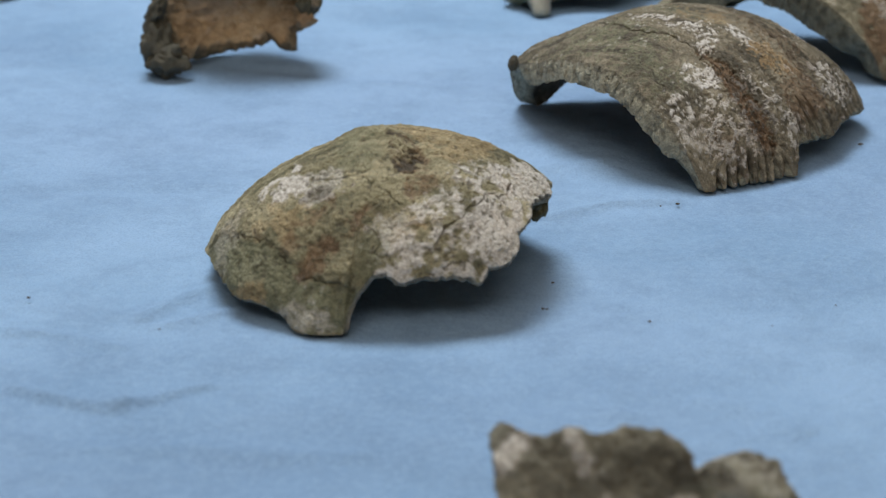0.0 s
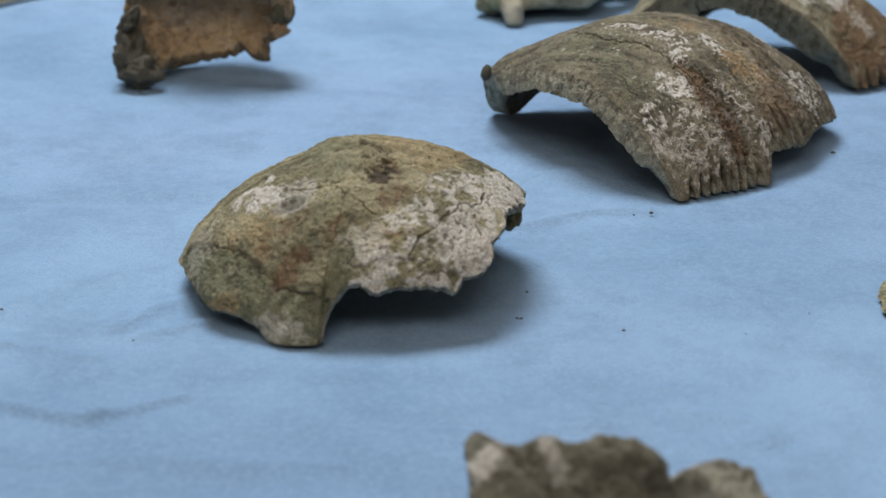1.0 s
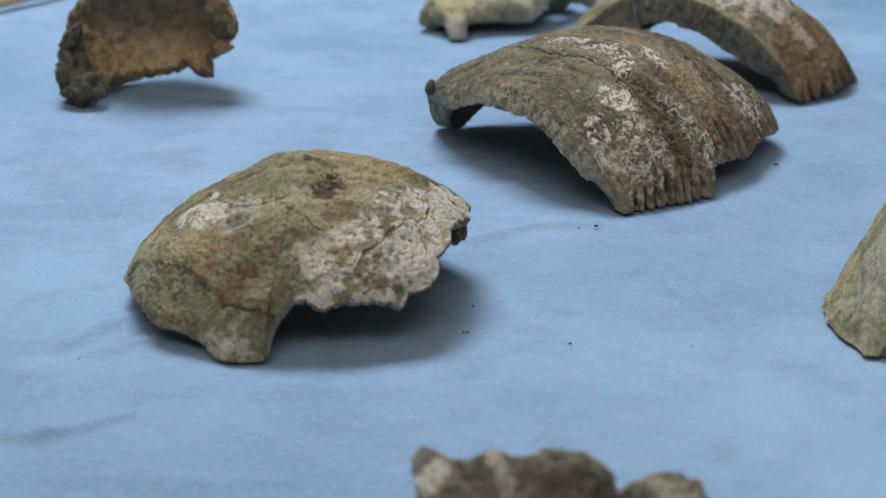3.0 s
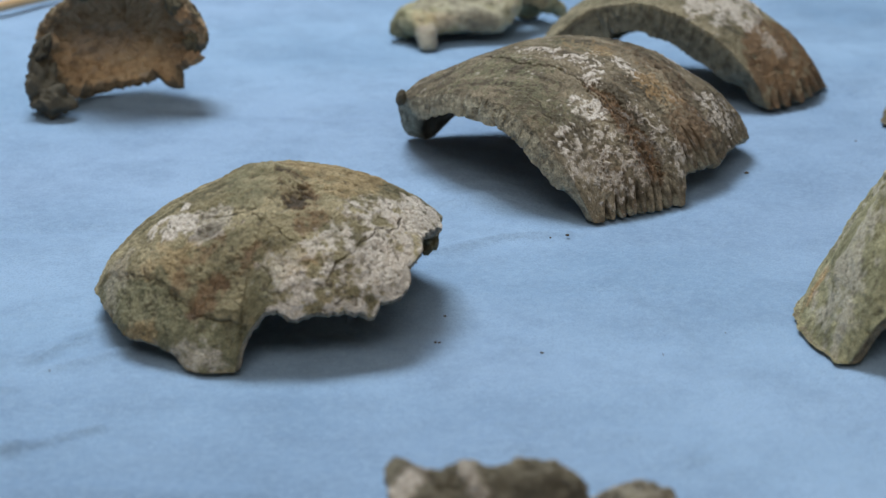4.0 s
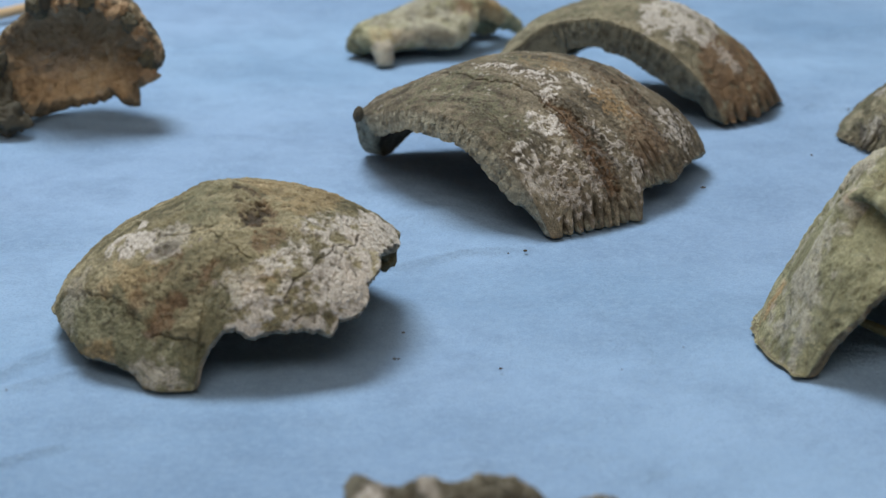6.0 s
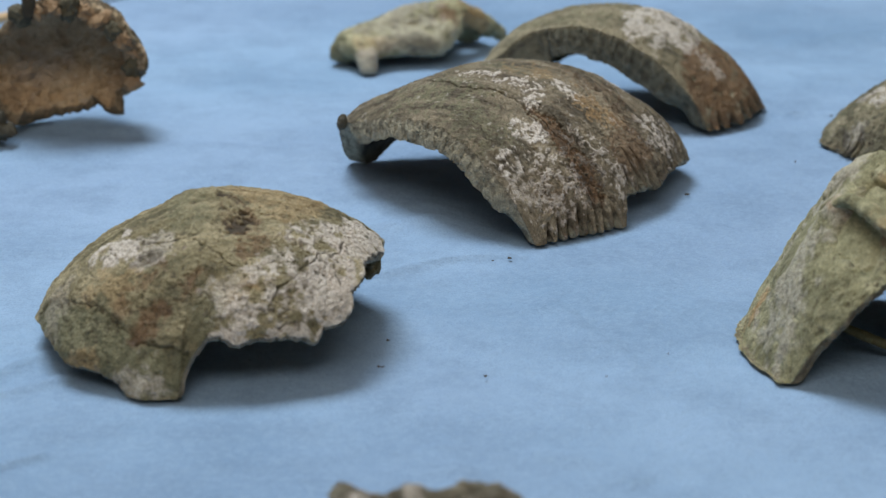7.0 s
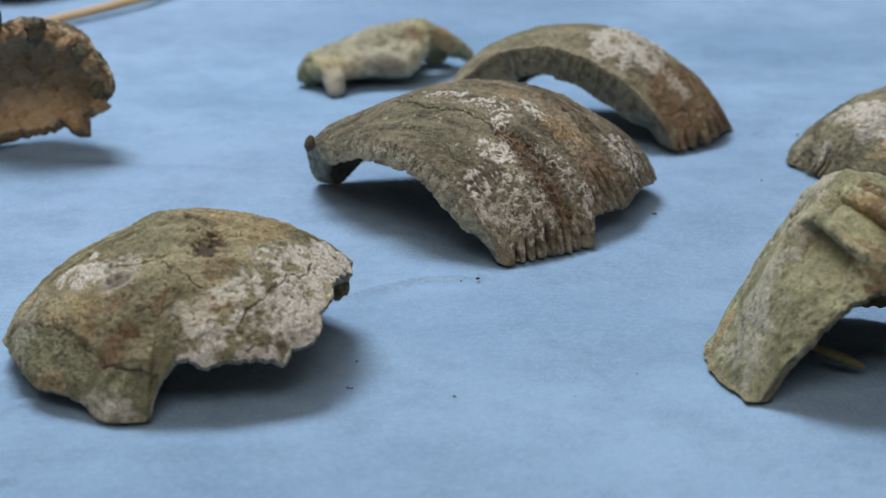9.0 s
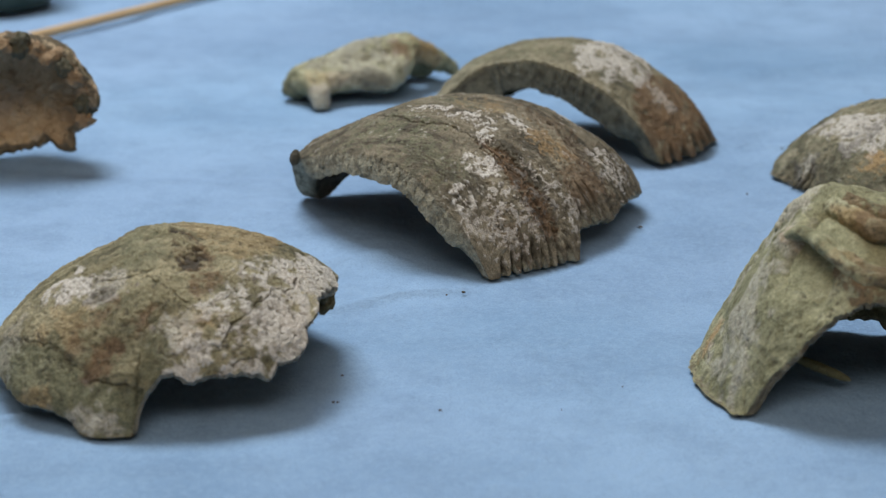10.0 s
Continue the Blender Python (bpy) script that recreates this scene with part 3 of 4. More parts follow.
# ---- the bone fragments ----
front = shell(
    "bone_fragment", (-0.015, 0.665, -0.0066), (0, 0.96, 0), (0.0691, 0.06, 0.0547),
    [(-160, 73), (-151, 75), (-141, 78), (-129, 78), (-122, 80), (-114, 89), (-109, 86), (-104, 87), (-103, 75), (-101, 69), (-97, 63), (-93, 62), (-89, 65), (-78, 63),
     (-71, 63), (-65, 66), (-62, 62), (-54, 62), (-49, 58), (-47, 53), (-35, 50), (-28, 45), (-9, 47), (1, 46), (30, 60), (60, 78), (90, 88), (130, 88), (165, 82), (180, 76)],
    0.0045, BONE_OLIVE, "domed olive and chalk-white bone fragment, cracked, with a rough ridge", seed=3, columns=900, rows=240, rough=0.0009, warp=0.0012, jag=1.3, streaky=0.6, soft_rim=0.018,
    dents=[(-0.62, -0.62, 0.16, 0.0015), (-0.36, -0.86, 0.12, 0.0036), (-0.8, 0.05, 0.25, -0.0018), (-0.42, 0.12, 0.22, -0.0028), (-0.13, 0.03, 0.12, 0.0018), (-0.25, -0.56, 0.1, -0.0018),
           (0.06, -0.16, 0.06, -0.0026), (0.0, 0.0, 0.16, 0.0016), (-0.3, -0.3, 0.1, -0.0014), (0.25, -0.55, 0.2, 0.0012), (-0.27, -0.32, 0.03, -0.0015), (0.12, -0.4, 0.06, -0.001), (-0.04, -0.5, 0.06, -0.0014)],
    ridges=[([(-0.14, -0.10), (-0.08, -0.28), (-0.10, -0.46), (-0.2, -0.68)], 0.05, 0.0012), ([(-0.14, 0.06), (-0.04, -0.03), (0.01, -0.12)], 0.05, 0.0011),
            ([(-0.66, -0.5), (-0.52, -0.62), (-0.44, -0.72)], 0.05, 0.0012), ([(0.1, -0.12), (0.16, -0.24)], 0.03, 0.0010)],
    cracks=[([(-0.57, -0.33), (-0.44, -0.47), (-0.40, -0.56), (-0.36, -0.61), (-0.36, -0.66)], 0.0035, 0.0006), ([(-0.36, -0.65), (-0.30, -0.67), (-0.21, -0.71), (-0.15, -0.75)], 0.0045, 0.0008),
            ([(-0.26, -0.24), (-0.15, -0.27), (-0.10, -0.26)], 0.004, 0.0004), ([(-0.11, -0.28), (-0.08, -0.34), (-0.02, -0.38), (0.01, -0.43)], 0.0042, 0.0007),
            ([(0.31, -0.28), (0.23, -0.39), (0.20, -0.46), (0.15, -0.52), (0.12, -0.58)], 0.0032, 0.0005), ([(0.16, -0.65), (0.25, -0.61)], 0.0035, 0.0005),
            ([(-0.08, -0.52), (-0.05, -0.57), (-0.08, -0.62)], 0.004, 0.0005), ([(0.36, -0.2), (0.33, -0.31), (0.36, -0.42)], 0.004, 0.0005)],
    areas=[(None, 1.0, 0.03, 0.05, -0.0007, [(-0.80, -0.1), (-0.57, -0.33), (-0.44, -0.47), (-0.40, -0.56), (-0.36, -0.61), (-0.36, -0.66), (-0.30, -0.67), (-0.15, -0.75), (-0.2, -1.1), (-0.9, -0.8)]),
           ("moss_shade", 0.85, 0.05, 0.03, 0.0, [(-0.80, -0.1), (-0.57, -0.34), (-0.44, -0.48), (-0.36, -0.63), (-0.30, -0.68), (-0.15, -0.76), (-0.2, -1.1), (-0.9, -0.8)]),
           ("chalk", 0.85, 0.10, 0.022, 0.0003, [(0.05, -0.42), (0.14, -0.31), (0.18, -0.21), (0.28, -0.12), (0.40, 0.05), (0.55, 0.1), (0.55, -0.3), (0.55, -0.55), (0.32, -0.85), (-0.04, -0.85), (-0.03, -0.66), (0.02, -0.60), (0.10, -0.53)]),
           ("chalk", 0.9, 0.10, 0.008, 0.0003, [(-0.47, -0.18), (-0.40, -0.11), (-0.33, -0.11), (-0.29, -0.22), (-0.31, -0.30), (-0.38, -0.29)]),
           ("chalk", 0.5, 0.10, 0.0, 0.0, [(-0.30, -0.22), (-0.2, -0.22), (-0.18, -0.32), (-0.28, -0.34)])]
          + [("rust", 0.8, 0.07, 0.012, -0.0005, [(-0.36, -0.66), (-0.35, -0.60), (-0.24, -0.51), (-0.13, -0.42), (-0.08, -0.42), (-0.12, -0.50), (-0.20, -0.58), (-0.27, -0.65)]),
             ("rust", 0.7, 0.08, 0.01, 0.0, [(0.05, -0.28), (0.13, -0.27), (0.12, -0.34), (0.05, -0.41), (0.0, -0.37)]), ("dirt_shade", 0.85, 0.10, 0.016, -0.0009, [(-0.06, -0.01), (0.0, -0.03), (0.07, -0.16), (0.08, -0.24), (0.01, -0.24), (-0.03, -0.14)]),
             ("rust", 0.8, 0.06, 0.01, 0.0, [(-0.05, -0.03), (0.02, -0.03), (0.09, -0.16), (0.1, -0.26), (0.01, -0.27), (-0.03, -0.14)])]
          + [("ochre", 0.75, 0.09, 0.0, 0.0, [(0.16, -0.33), (0.22, -0.31), (0.24, -0.40), (0.18, -0.41)]), ("ochre", 0.75, 0.09, 0.0, 0.0, [(0.31, -0.18), (0.38, -0.11), (0.38, -0.26), (0.31, -0.28)]),
             ("ochre", 0.85, 0.08, 0.005, 0.0, [(0.31, -0.32), (0.40, -0.28), (0.42, -0.39), (0.34, -0.45)]), ("ochre", 0.32, 0.07, 0.02, 0.0, [(-0.03, 0.05), (0.11, 0.25), (0.32, 0.2), (0.28, -0.07), (0.16, -0.20), (0.08, -0.14)]),
             ("moss_shade", 0.6, 0.06, 0.02, 0.0, [(-0.2, -0.2), (-0.18, 0.02), (-0.04, 0.04), (-0.04, -0.14), (-0.08, -0.25), (-0.12, -0.28)]), ("moss_shade", 0.6, 0.06, 0.02, 0.0, [(-0.08, -0.52), (-0.02, -0.56), (-0.08, -0.70), (-0.17, -0.71), (-0.14, -0.60)])],
    patches=[("moss_shade", -0.35, -0.40, 0.4, 0.2, 30, 0.3), ("rust", -0.27, -0.42, 0.14, 0.05, 40, 0.55), ("ochre", 0.1, -0.5, 0.12, 0.06, 30, 0.5), ("rust", 0.2, -0.5, 0.14, 0.035, 50, 0.4), ("moss_shade", 0.14, -0.36, 0.1, 0.05, 0, 0.5), ("ochre", -0.42, -0.36, 0.2, 0.09, -30, 0.35), ("chalk", -0.36, -0.80, 0.16, 0.1, -40, 0.45), ("chalk", -0.62, -0.28, 0.2, 0.12, 40, 0.25), ("chalk", 0.0, -0.56, 0.1, 0.1, 0, 0.5),
             ("ochre", -0.6, -0.62, 0.1, 0.07, 0, 0.4), ("dirt_shade", -0.52, -0.52, 0.05, 0.04, 0, 0.6), ("dirt_shade", -0.27, -0.31, 0.07, 0.03, 0, 0.5)])
lump("flange", (0.0305, 0.668, 0.0235), (0.0048, 0.010, 0.005), (0, 20, 0), BONE_OLIVE, front, 5, 0.5, "grey crumbling inner flange")

second = shell(
    "bone_fragment", (0.0966, 0.83, -0.016), (0, 2.24, -35), (0.075, 0.09, 0.0671),
    [(179, 80), (-173, 72), (-162, 59), (-150, 50), (-125, 39), (-94, 37), (-79, 41), (-60, 54), (-48, 75), (-35, 73), (-19, 73), (-15, 63), (3, 65), (37, 69), (70, 74), (100, 66), (130, 56), (165, 66)],
    0.0062, BONE_TAUPE, "arched taupe bone fragment with white flecks and a toothed seam edge", seed=8, columns=1100, rows=290, rough=0.0008, jag=1.2, fleck=0.42, bite=0.52, blur=0.22, streaky=0.55, bevel=(-165, -50, 0.0062),
    teeth=[(-47, -19, 9, 8.0), (-15, 4, 5, 9.0), (8, 34, 7, 3.0)],
    dents=[(-0.64, -0.13, 0.15, 0.0065), (-0.87, 0.0, 0.14, 0.0045), (0.55, 0.42, 0.2, 0.004), (0.45, -0.22, 0.05, -0.0014), (0.6, -0.26, 0.06, -0.0016), (0.42, 0.1, 0.07, -0.0012), (0.3, -0.05, 0.1, 0.0008), (0.0, -0.16, 0.05, -0.0006)],
    cracks=[([(-0.28, -0.13), (-0.17, -0.17), (-0.05, -0.20), (0.08, -0.19), (0.17, -0.20), (0.30, -0.23), (0.39, -0.23), (0.51, -0.27), (0.64, -0.28)], 0.006, 0.0010), ([(0.19, 0.10), (0.32, 0.10), (0.47, 0.07), (0.55, 0.07)], 0.006, 0.0007),
            ([(0.35, 0.0), (0.44, -0.04), (0.52, -0.08)], 0.005, 0.0006), ([(0.14, -0.16), (0.24, -0.17), (0.34, -0.2)], 0.004, 0.0006), ([(-0.05, -0.32), (0.1, -0.36), (0.2, -0.42)], 0.003, 0.0004)],
    areas=[("rust", 0.85, 0.05, 0.02, -0.0012, [(0.18, -0.20), (0.32, -0.19), (0.44, -0.21), (0.64, -0.26), (0.64, -0.34), (0.56, -0.34), (0.38, -0.29)]), ("dirt_shade", 0.6, 0.08, 0.0, 0.0, [(0.3, -0.22), (0.44, -0.22), (0.66, -0.26), (0.66, -0.31), (0.5, -0.29)]),
           ("ochre", 0.6, 0.06, 0.01, 0.0, [(0.24, -0.05), (0.32, 0.05), (0.44, 0.06), (0.47, -0.03), (0.36, -0.08)]), ("rust", 0.55, 0.06, 0.02, 0.0, [(0.35, 0.12), (0.5, 0.08), (0.62, 0.1), (0.62, -0.14), (0.5, -0.12)])]
          + [("chalk", 1.0, 0.05, 0.01, 0.0004, [(0.18, -0.04), (0.19, 0.01), (0.27, -0.01), (0.27, -0.06)]), ("chalk", 1.0, 0.08, 0.0, 0.0004, [(0.12, -0.13), (0.14, -0.08), (0.21, -0.13), (0.17, -0.19)]),
             ("chalk", 1.0, 0.07, 0.0, 0.0003, [(0.0, -0.13), (0.10, -0.07), (0.11, -0.12)]), ("chalk", 1.0, 0.07, 0.0, 0.0003, [(-0.12, -0.09), (-0.02, -0.05), (-0.01, -0.10)]),
             ("chalk", 1.0, 0.07, 0.005, 0.0004, [(0.21, -0.28), (0.27, -0.24), (0.34, -0.30), (0.28, -0.35)]), ("chalk", 0.95, 0.07, 0.0, 0.0004, [(0.23, -0.44), (0.28, -0.39), (0.33, -0.44), (0.29, -0.49)])]
          + [("chalk", 0.62, 0.09, -0.010, 0.0003, [(0.22, -0.46), (0.38, -0.31), (0.48, -0.31), (0.60, -0.34), (0.57, -0.49), (0.51, -0.55), (0.40, -0.53)]),
             ("chalk", 0.6, 0.09, -0.008, 0.0003, [(0.37, -0.19), (0.45, -0.18), (0.62, -0.14), (0.66, -0.21), (0.56, -0.25), (0.45, -0.25)]), ("chalk", 0.75, 0.09, -0.005, 0.0002, [(0.46, 0.15), (0.52, 0.34), (0.63, 0.18), (0.55, 0.1)])],
    patches=[("rust", 0.05, -0.1, 0.4, 0.1, -15, 0.3), ("ochre", 0.1, 0.02, 0.2, 0.08, -5, 0.4), ("moss_shade", -0.15, -0.22, 0.4, 0.2, 0, 0.7), ("moss_shade", 0.0, 0.0, 0.4, 0.12, 0, 0.5), ("moss_shade", 0.1, -0.35, 0.5, 0.2, -20, 0.5), ("rust", 0.5, -0.42, 0.3, 0.2, 0, 0.4), ("rust", 0.3, 0.1, 0.4, 0.12, 0, 0.4),
             ("dirt_shade", 0.45, 0.1, 0.26, 0.04, -6, 0.5), ("dirt_shade", 0.55, 0.3, 0.12, 0.06, 0, 0.4), ("dirt_shade", 0.1, -0.43, 0.2, 0.04, -40, 0.35), ("chalk", 0.2, 0.33, 0.12, 0.05, 0, 0.8), ("dirt_shade", 0.2, -0.4, 0.04, 0.03, 0, 0.6)], specks=0.5)
lump("nub", (0.0290, 0.836, 0.0275), (0.0022, 0.0022, 0.0036), (0, 10, 0), BONE_ASH, second, 9, 0.35, "dark nub at the tip")

third = shell(
    "bone_fragment", (0.162, 0.962, -0.0283), (0, 2.4, -20), (0.0789, 0.06, 0.0763),
    [(-158, 60), (-153, 48), (-151, 40), (-150, 33), (-136, 27), (-105, 24), (-85, 27), (-67, 34), (-55, 44), (-46, 58), (-44, 68), (-31, 68), (10, 67), (40, 62), (80, 50), (110, 46), (140, 56), (170, 70), (-172, 70)],
    0.0135, BONE_GREY, "thick arched bone band with a grey-green break and brown toothed end", seed=15, columns=720, rows=120, jag=1.2, fleck=0.7, bite=0.4, blur=0.4, streaky=0.6, bevel=(-165, -46, 0.0065), teeth=[(-43, 8, 7, 8.0)],
    dents=[(0.62, -0.1, 0.2, 0.0015)], cracks=[([(0.2, -0.4), (0.3, -0.5), (0.45, -0.6)], 0.014, 0.0015)],
    areas=[("rust", 0.8, 0.06, 0.02, 0.0, [(0.33, -0.09), (0.46, 0.1), (0.75, 0.2), (0.8, -0.3), (0.56, -0.6), (0.39, -0.45), (0.30, -0.31)]), ("ochre", 0.55, 0.09, 0.0, 0.0, [(0.4, -0.1), (0.6, 0.1), (0.7, -0.2), (0.5, -0.45)]),
           ("chalk", 0.75, 0.09, 0.012, 0.0005, [(0.05, -0.10), (0.18, 0.15), (0.32, 0.06), (0.32, -0.22), (0.17, -0.32), (0.07, -0.29)])],
    patches=[("chalk", 0.42, -0.2, 0.14, 0.07, -10, 0.5), ("dirt_shade", 0.35, -0.1, 0.3, 0.05, -20, 0.4), ("dirt_shade", 0.66, -0.1, 0.1, 0.3, 0, 0.4), ("moss_shade", -0.2, -0.1, 0.4, 0.3, 0, 0.5)])

dome = shell(
    "bone_fragment", (0.3101, 0.88, -0.0218), (0, 1.1, 0), (0.07, 0.06, 0.0559),
    [(-180, 70), (-165, 72), (-140, 70), (-100, 70), (-60, 68), (-20, 66), (20, 66), (60, 68), (110, 69), (150, 70)],
    0.006, BONE_GREY, "domed grey-green bone fragment with chalky patches and eroded edge", seed=22, columns=560, rows=130, rough=0.0013, jag=2.5, fleck=0.6, streaky=0.8,
    dents=[(-0.7, -0.12, 0.1, -0.003), (-0.62, -0.3, 0.06, -0.002)], teeth=[(-178, -150, 7, 7.0)],
    areas=[("chalk", 0.85, 0.06, 0.015, 0.0003, [(-0.50, 0.06), (-0.36, 0.06), (-0.20, -0.12), (-0.22, -0.38), (-0.43, -0.32), (-0.42, -0.20)]), ("ochre", 0.85, 0.08, 0.0, 0.0, [(-0.40, -0.37), (-0.26, -0.39), (-0.26, -0.46), (-0.38, -0.45)])],
    patches=[("dirt_shade", -0.4, -0.3, 0.3, 0.06, 30, 0.5), ("dirt_shade", -0.5, 0.08, 0.3, 0.08, 40, 0.45), ("chalk", -0.66, -0.2, 0.12, 0.1, 0, 0.5), ("ochre", -0.3, -0.43, 0.14, 0.08, 0, 0.8), ("moss_shade", -0.4, -0.35, 0.4, 0.3, 0, 0.6), ("dirt_shade", -0.72, -0.2, 0.1, 0.2, 0, 0.8), ("dirt_shade", -0.55, -0.3, 0.2, 0.08, 30, 0.6), ("moss_shade", -0.5, 0.1, 0.3, 0.2, 0, 0.7), ("dirt_shade", -0.28, -0.6, 0.1, 0.1, 0, 0.6)], specks=0.35)

orbit = shell(
    "bone_fragment", (0.1860, 0.635, -0.025), (0, 13.2, 0), (0.0378, 0.055, 0.092),
    [(156, 82), (-179, 86), (-163, 84), (-154, 81), (-146, 85), (-140, 72), (-129, 61), (-119, 53), (-95, 45), (-79, 44), (-55, 46), (-30, 66), (0, 70), (40, 71), (90, 74), (125, 79)],
    0.0042, BONE_PALE, "pale green bone fragment with a deep hollow and brown ridge", seed=31, columns=620, rows=160, rough=0.0009, jag=1.6, bite=-0.05, stretch=2.2,
    dents=[(-0.37, -0.22, 0.075, -0.026), (-0.31, -0.36, 0.08, -0.007), (-0.55, 0.25, 0.2, -0.003), (-0.25, -0.14, 0.07, -0.014), (-0.19, -0.24, 0.07, -0.013), (-0.07, -0.31, 0.09, -0.016), (0.07, -0.33, 0.10, -0.016), (-0.80, -0.10, 0.2, -0.002), (-0.62, 0.20, 0.2, -0.003)],
    ridges=[([(-0.45, -0.03), (-0.40, -0.06), (-0.36, -0.14), (-0.30, -0.25), (-0.24, -0.35), (-0.12, -0.41), (0.01, -0.42), (0.14, -0.42)], 0.05, 0.002), ([(-0.31, 0.10), (-0.22, 0.14), (-0.15, 0.08), (-0.13, -0.08), (-0.05, -0.16), (0.1, -0.2)], 0.06, 0.002),
            ([(-0.20, -0.36), (-0.05, -0.47), (0.11, -0.47)], 0.05, 0.004)],
    cracks=[([(-0.36, 0.02), (-0.40, -0.03), (-0.46, -0.02)], 0.012, 0.0015), ([(-0.4, 0.12), (-0.46, 0.16)], 0.02, 0.002)],
    areas=[("rust", 0.75, 0.07, 0.01, 0.0, [(-0.24, -0.10), (-0.12, -0.06), (0.2, -0.2), (0.2, -0.5), (-0.16, -0.5), (-0.26, -0.36)]), ("ochre", 0.6, 0.08, 0.0, 0.0, [(-0.42, -0.05), (-0.34, -0.12), (-0.22, -0.33), (-0.1, -0.38), (-0.1, -0.46), (-0.24, -0.41), (-0.36, -0.2)]),
           # the moss area tints the hollow green and paints in its shade
           ("ochre", 0.6, 0.08, 0.0, 0.0, [(-0.1, -0.38), (0.15, -0.38), (0.15, -0.48), (-0.1, -0.48)]), ("moss_shade", 0.9, 0.05, 0.02, 0.0, [(-0.45, -0.14), (-0.36, -0.12), (-0.28, -0.34), (-0.34, -0.42), (-0.44, -0.3)])],
    # the dirt at (0, -0.33) darkens the cavity by colour, in place of shade
    patches=[("chalk", -0.5, 0.15, 0.3, 0.1, 60, 0.5), ("ochre", -0.76, 0.20, 0.12, 0.07, 50, 0.8), ("moss_shade", -0.60, -0.20, 0.4, 0.25, 0, 0.4), ("dirt_shade", 0.0, -0.33, 0.14, 0.06, 0, 0.6),
             ("chalk", -0.58, 0.0, 0.4, 0.22, 60, 0.4), ("chalk", -0.74, -0.38, 0.14, 0.06, 60, 0.4), ("chalk", -0.3, 0.08, 0.14, 0.08, 60, 0.4)])
lump("splinter", (0.193, 0.628, 0.006), (0.011, 0.0022, 0.0016), (0, 18, -22), BONE_PALE, orbit, 12, 0.2, "pale thin splinter under the arch")

knuckle("brow_ridge", [[(0.1790, 0.6360, 0.0488, 0.0014), (0.1830, 0.6225, 0.0548, 0.0022), (0.1868, 0.6110, 0.0540, 0.0026), (0.1910, 0.6020, 0.0500, 0.0028), (0.1970, 0.5985, 0.0462, 0.0032), (0.2050, 0.5980, 0.0444, 0.0034), (0.2180, 0.5990, 0.0440, 0.0034)],
                       [(0.1840, 0.6260, 0.0540, 0.0022), (0.1885, 0.6170, 0.0535, 0.0028), (0.1930, 0.6085, 0.0500, 0.0030), (0.1990, 0.6040, 0.0462, 0.0034), (0.2160, 0.6040, 0.0440, 0.0034)]], BONE_PALE, orbit, "brown-edged rounded ridge over the hollow", seed=33, rough=0.0012, voxel=0.0007,
        stains=[("rust", 0.202, 0.600, 0.044, 0.014, 0.6), ("ochre", 0.192, 0.606, 0.050, 0.008, 0.4), ("rust", 0.214, 0.600, 0.044, 0.014, 0.7)])
knuckle("upper_rim", [[(0.1845, 0.6490, 0.0480, 0.0030), (0.1890, 0.6500, 0.0520, 0.0045), (0.1942, 0.6450, 0.0568, 0.0052), (0.1975, 0.6325, 0.0600, 0.0046), (0.2000, 0.6220, 0.0590, 0.0042), (0.2050, 0.6150, 0.0570, 0.0042), (0.2180, 0.6140, 0.0560, 0.0042)]], BONE_PALE, orbit, "pale rounded upper rim", seed=35, rough=0.0013, voxel=0.0007,
        stains=[("chalk", 0.190, 0.648, 0.058, 0.014, 0.4), ("ochre", 0.200, 0.620, 0.058, 0.010, 0.6), ("rust", 0.208, 0.612, 0.056, 0.014, 0.7)])

saddle = tagged(new("bone_fragment"), "small pale bone fragment with a stubby foot and reddish pit", "bone fragment", "bone fragments on the cloth")
saddle.location = (0.078, 1.07, TOP)
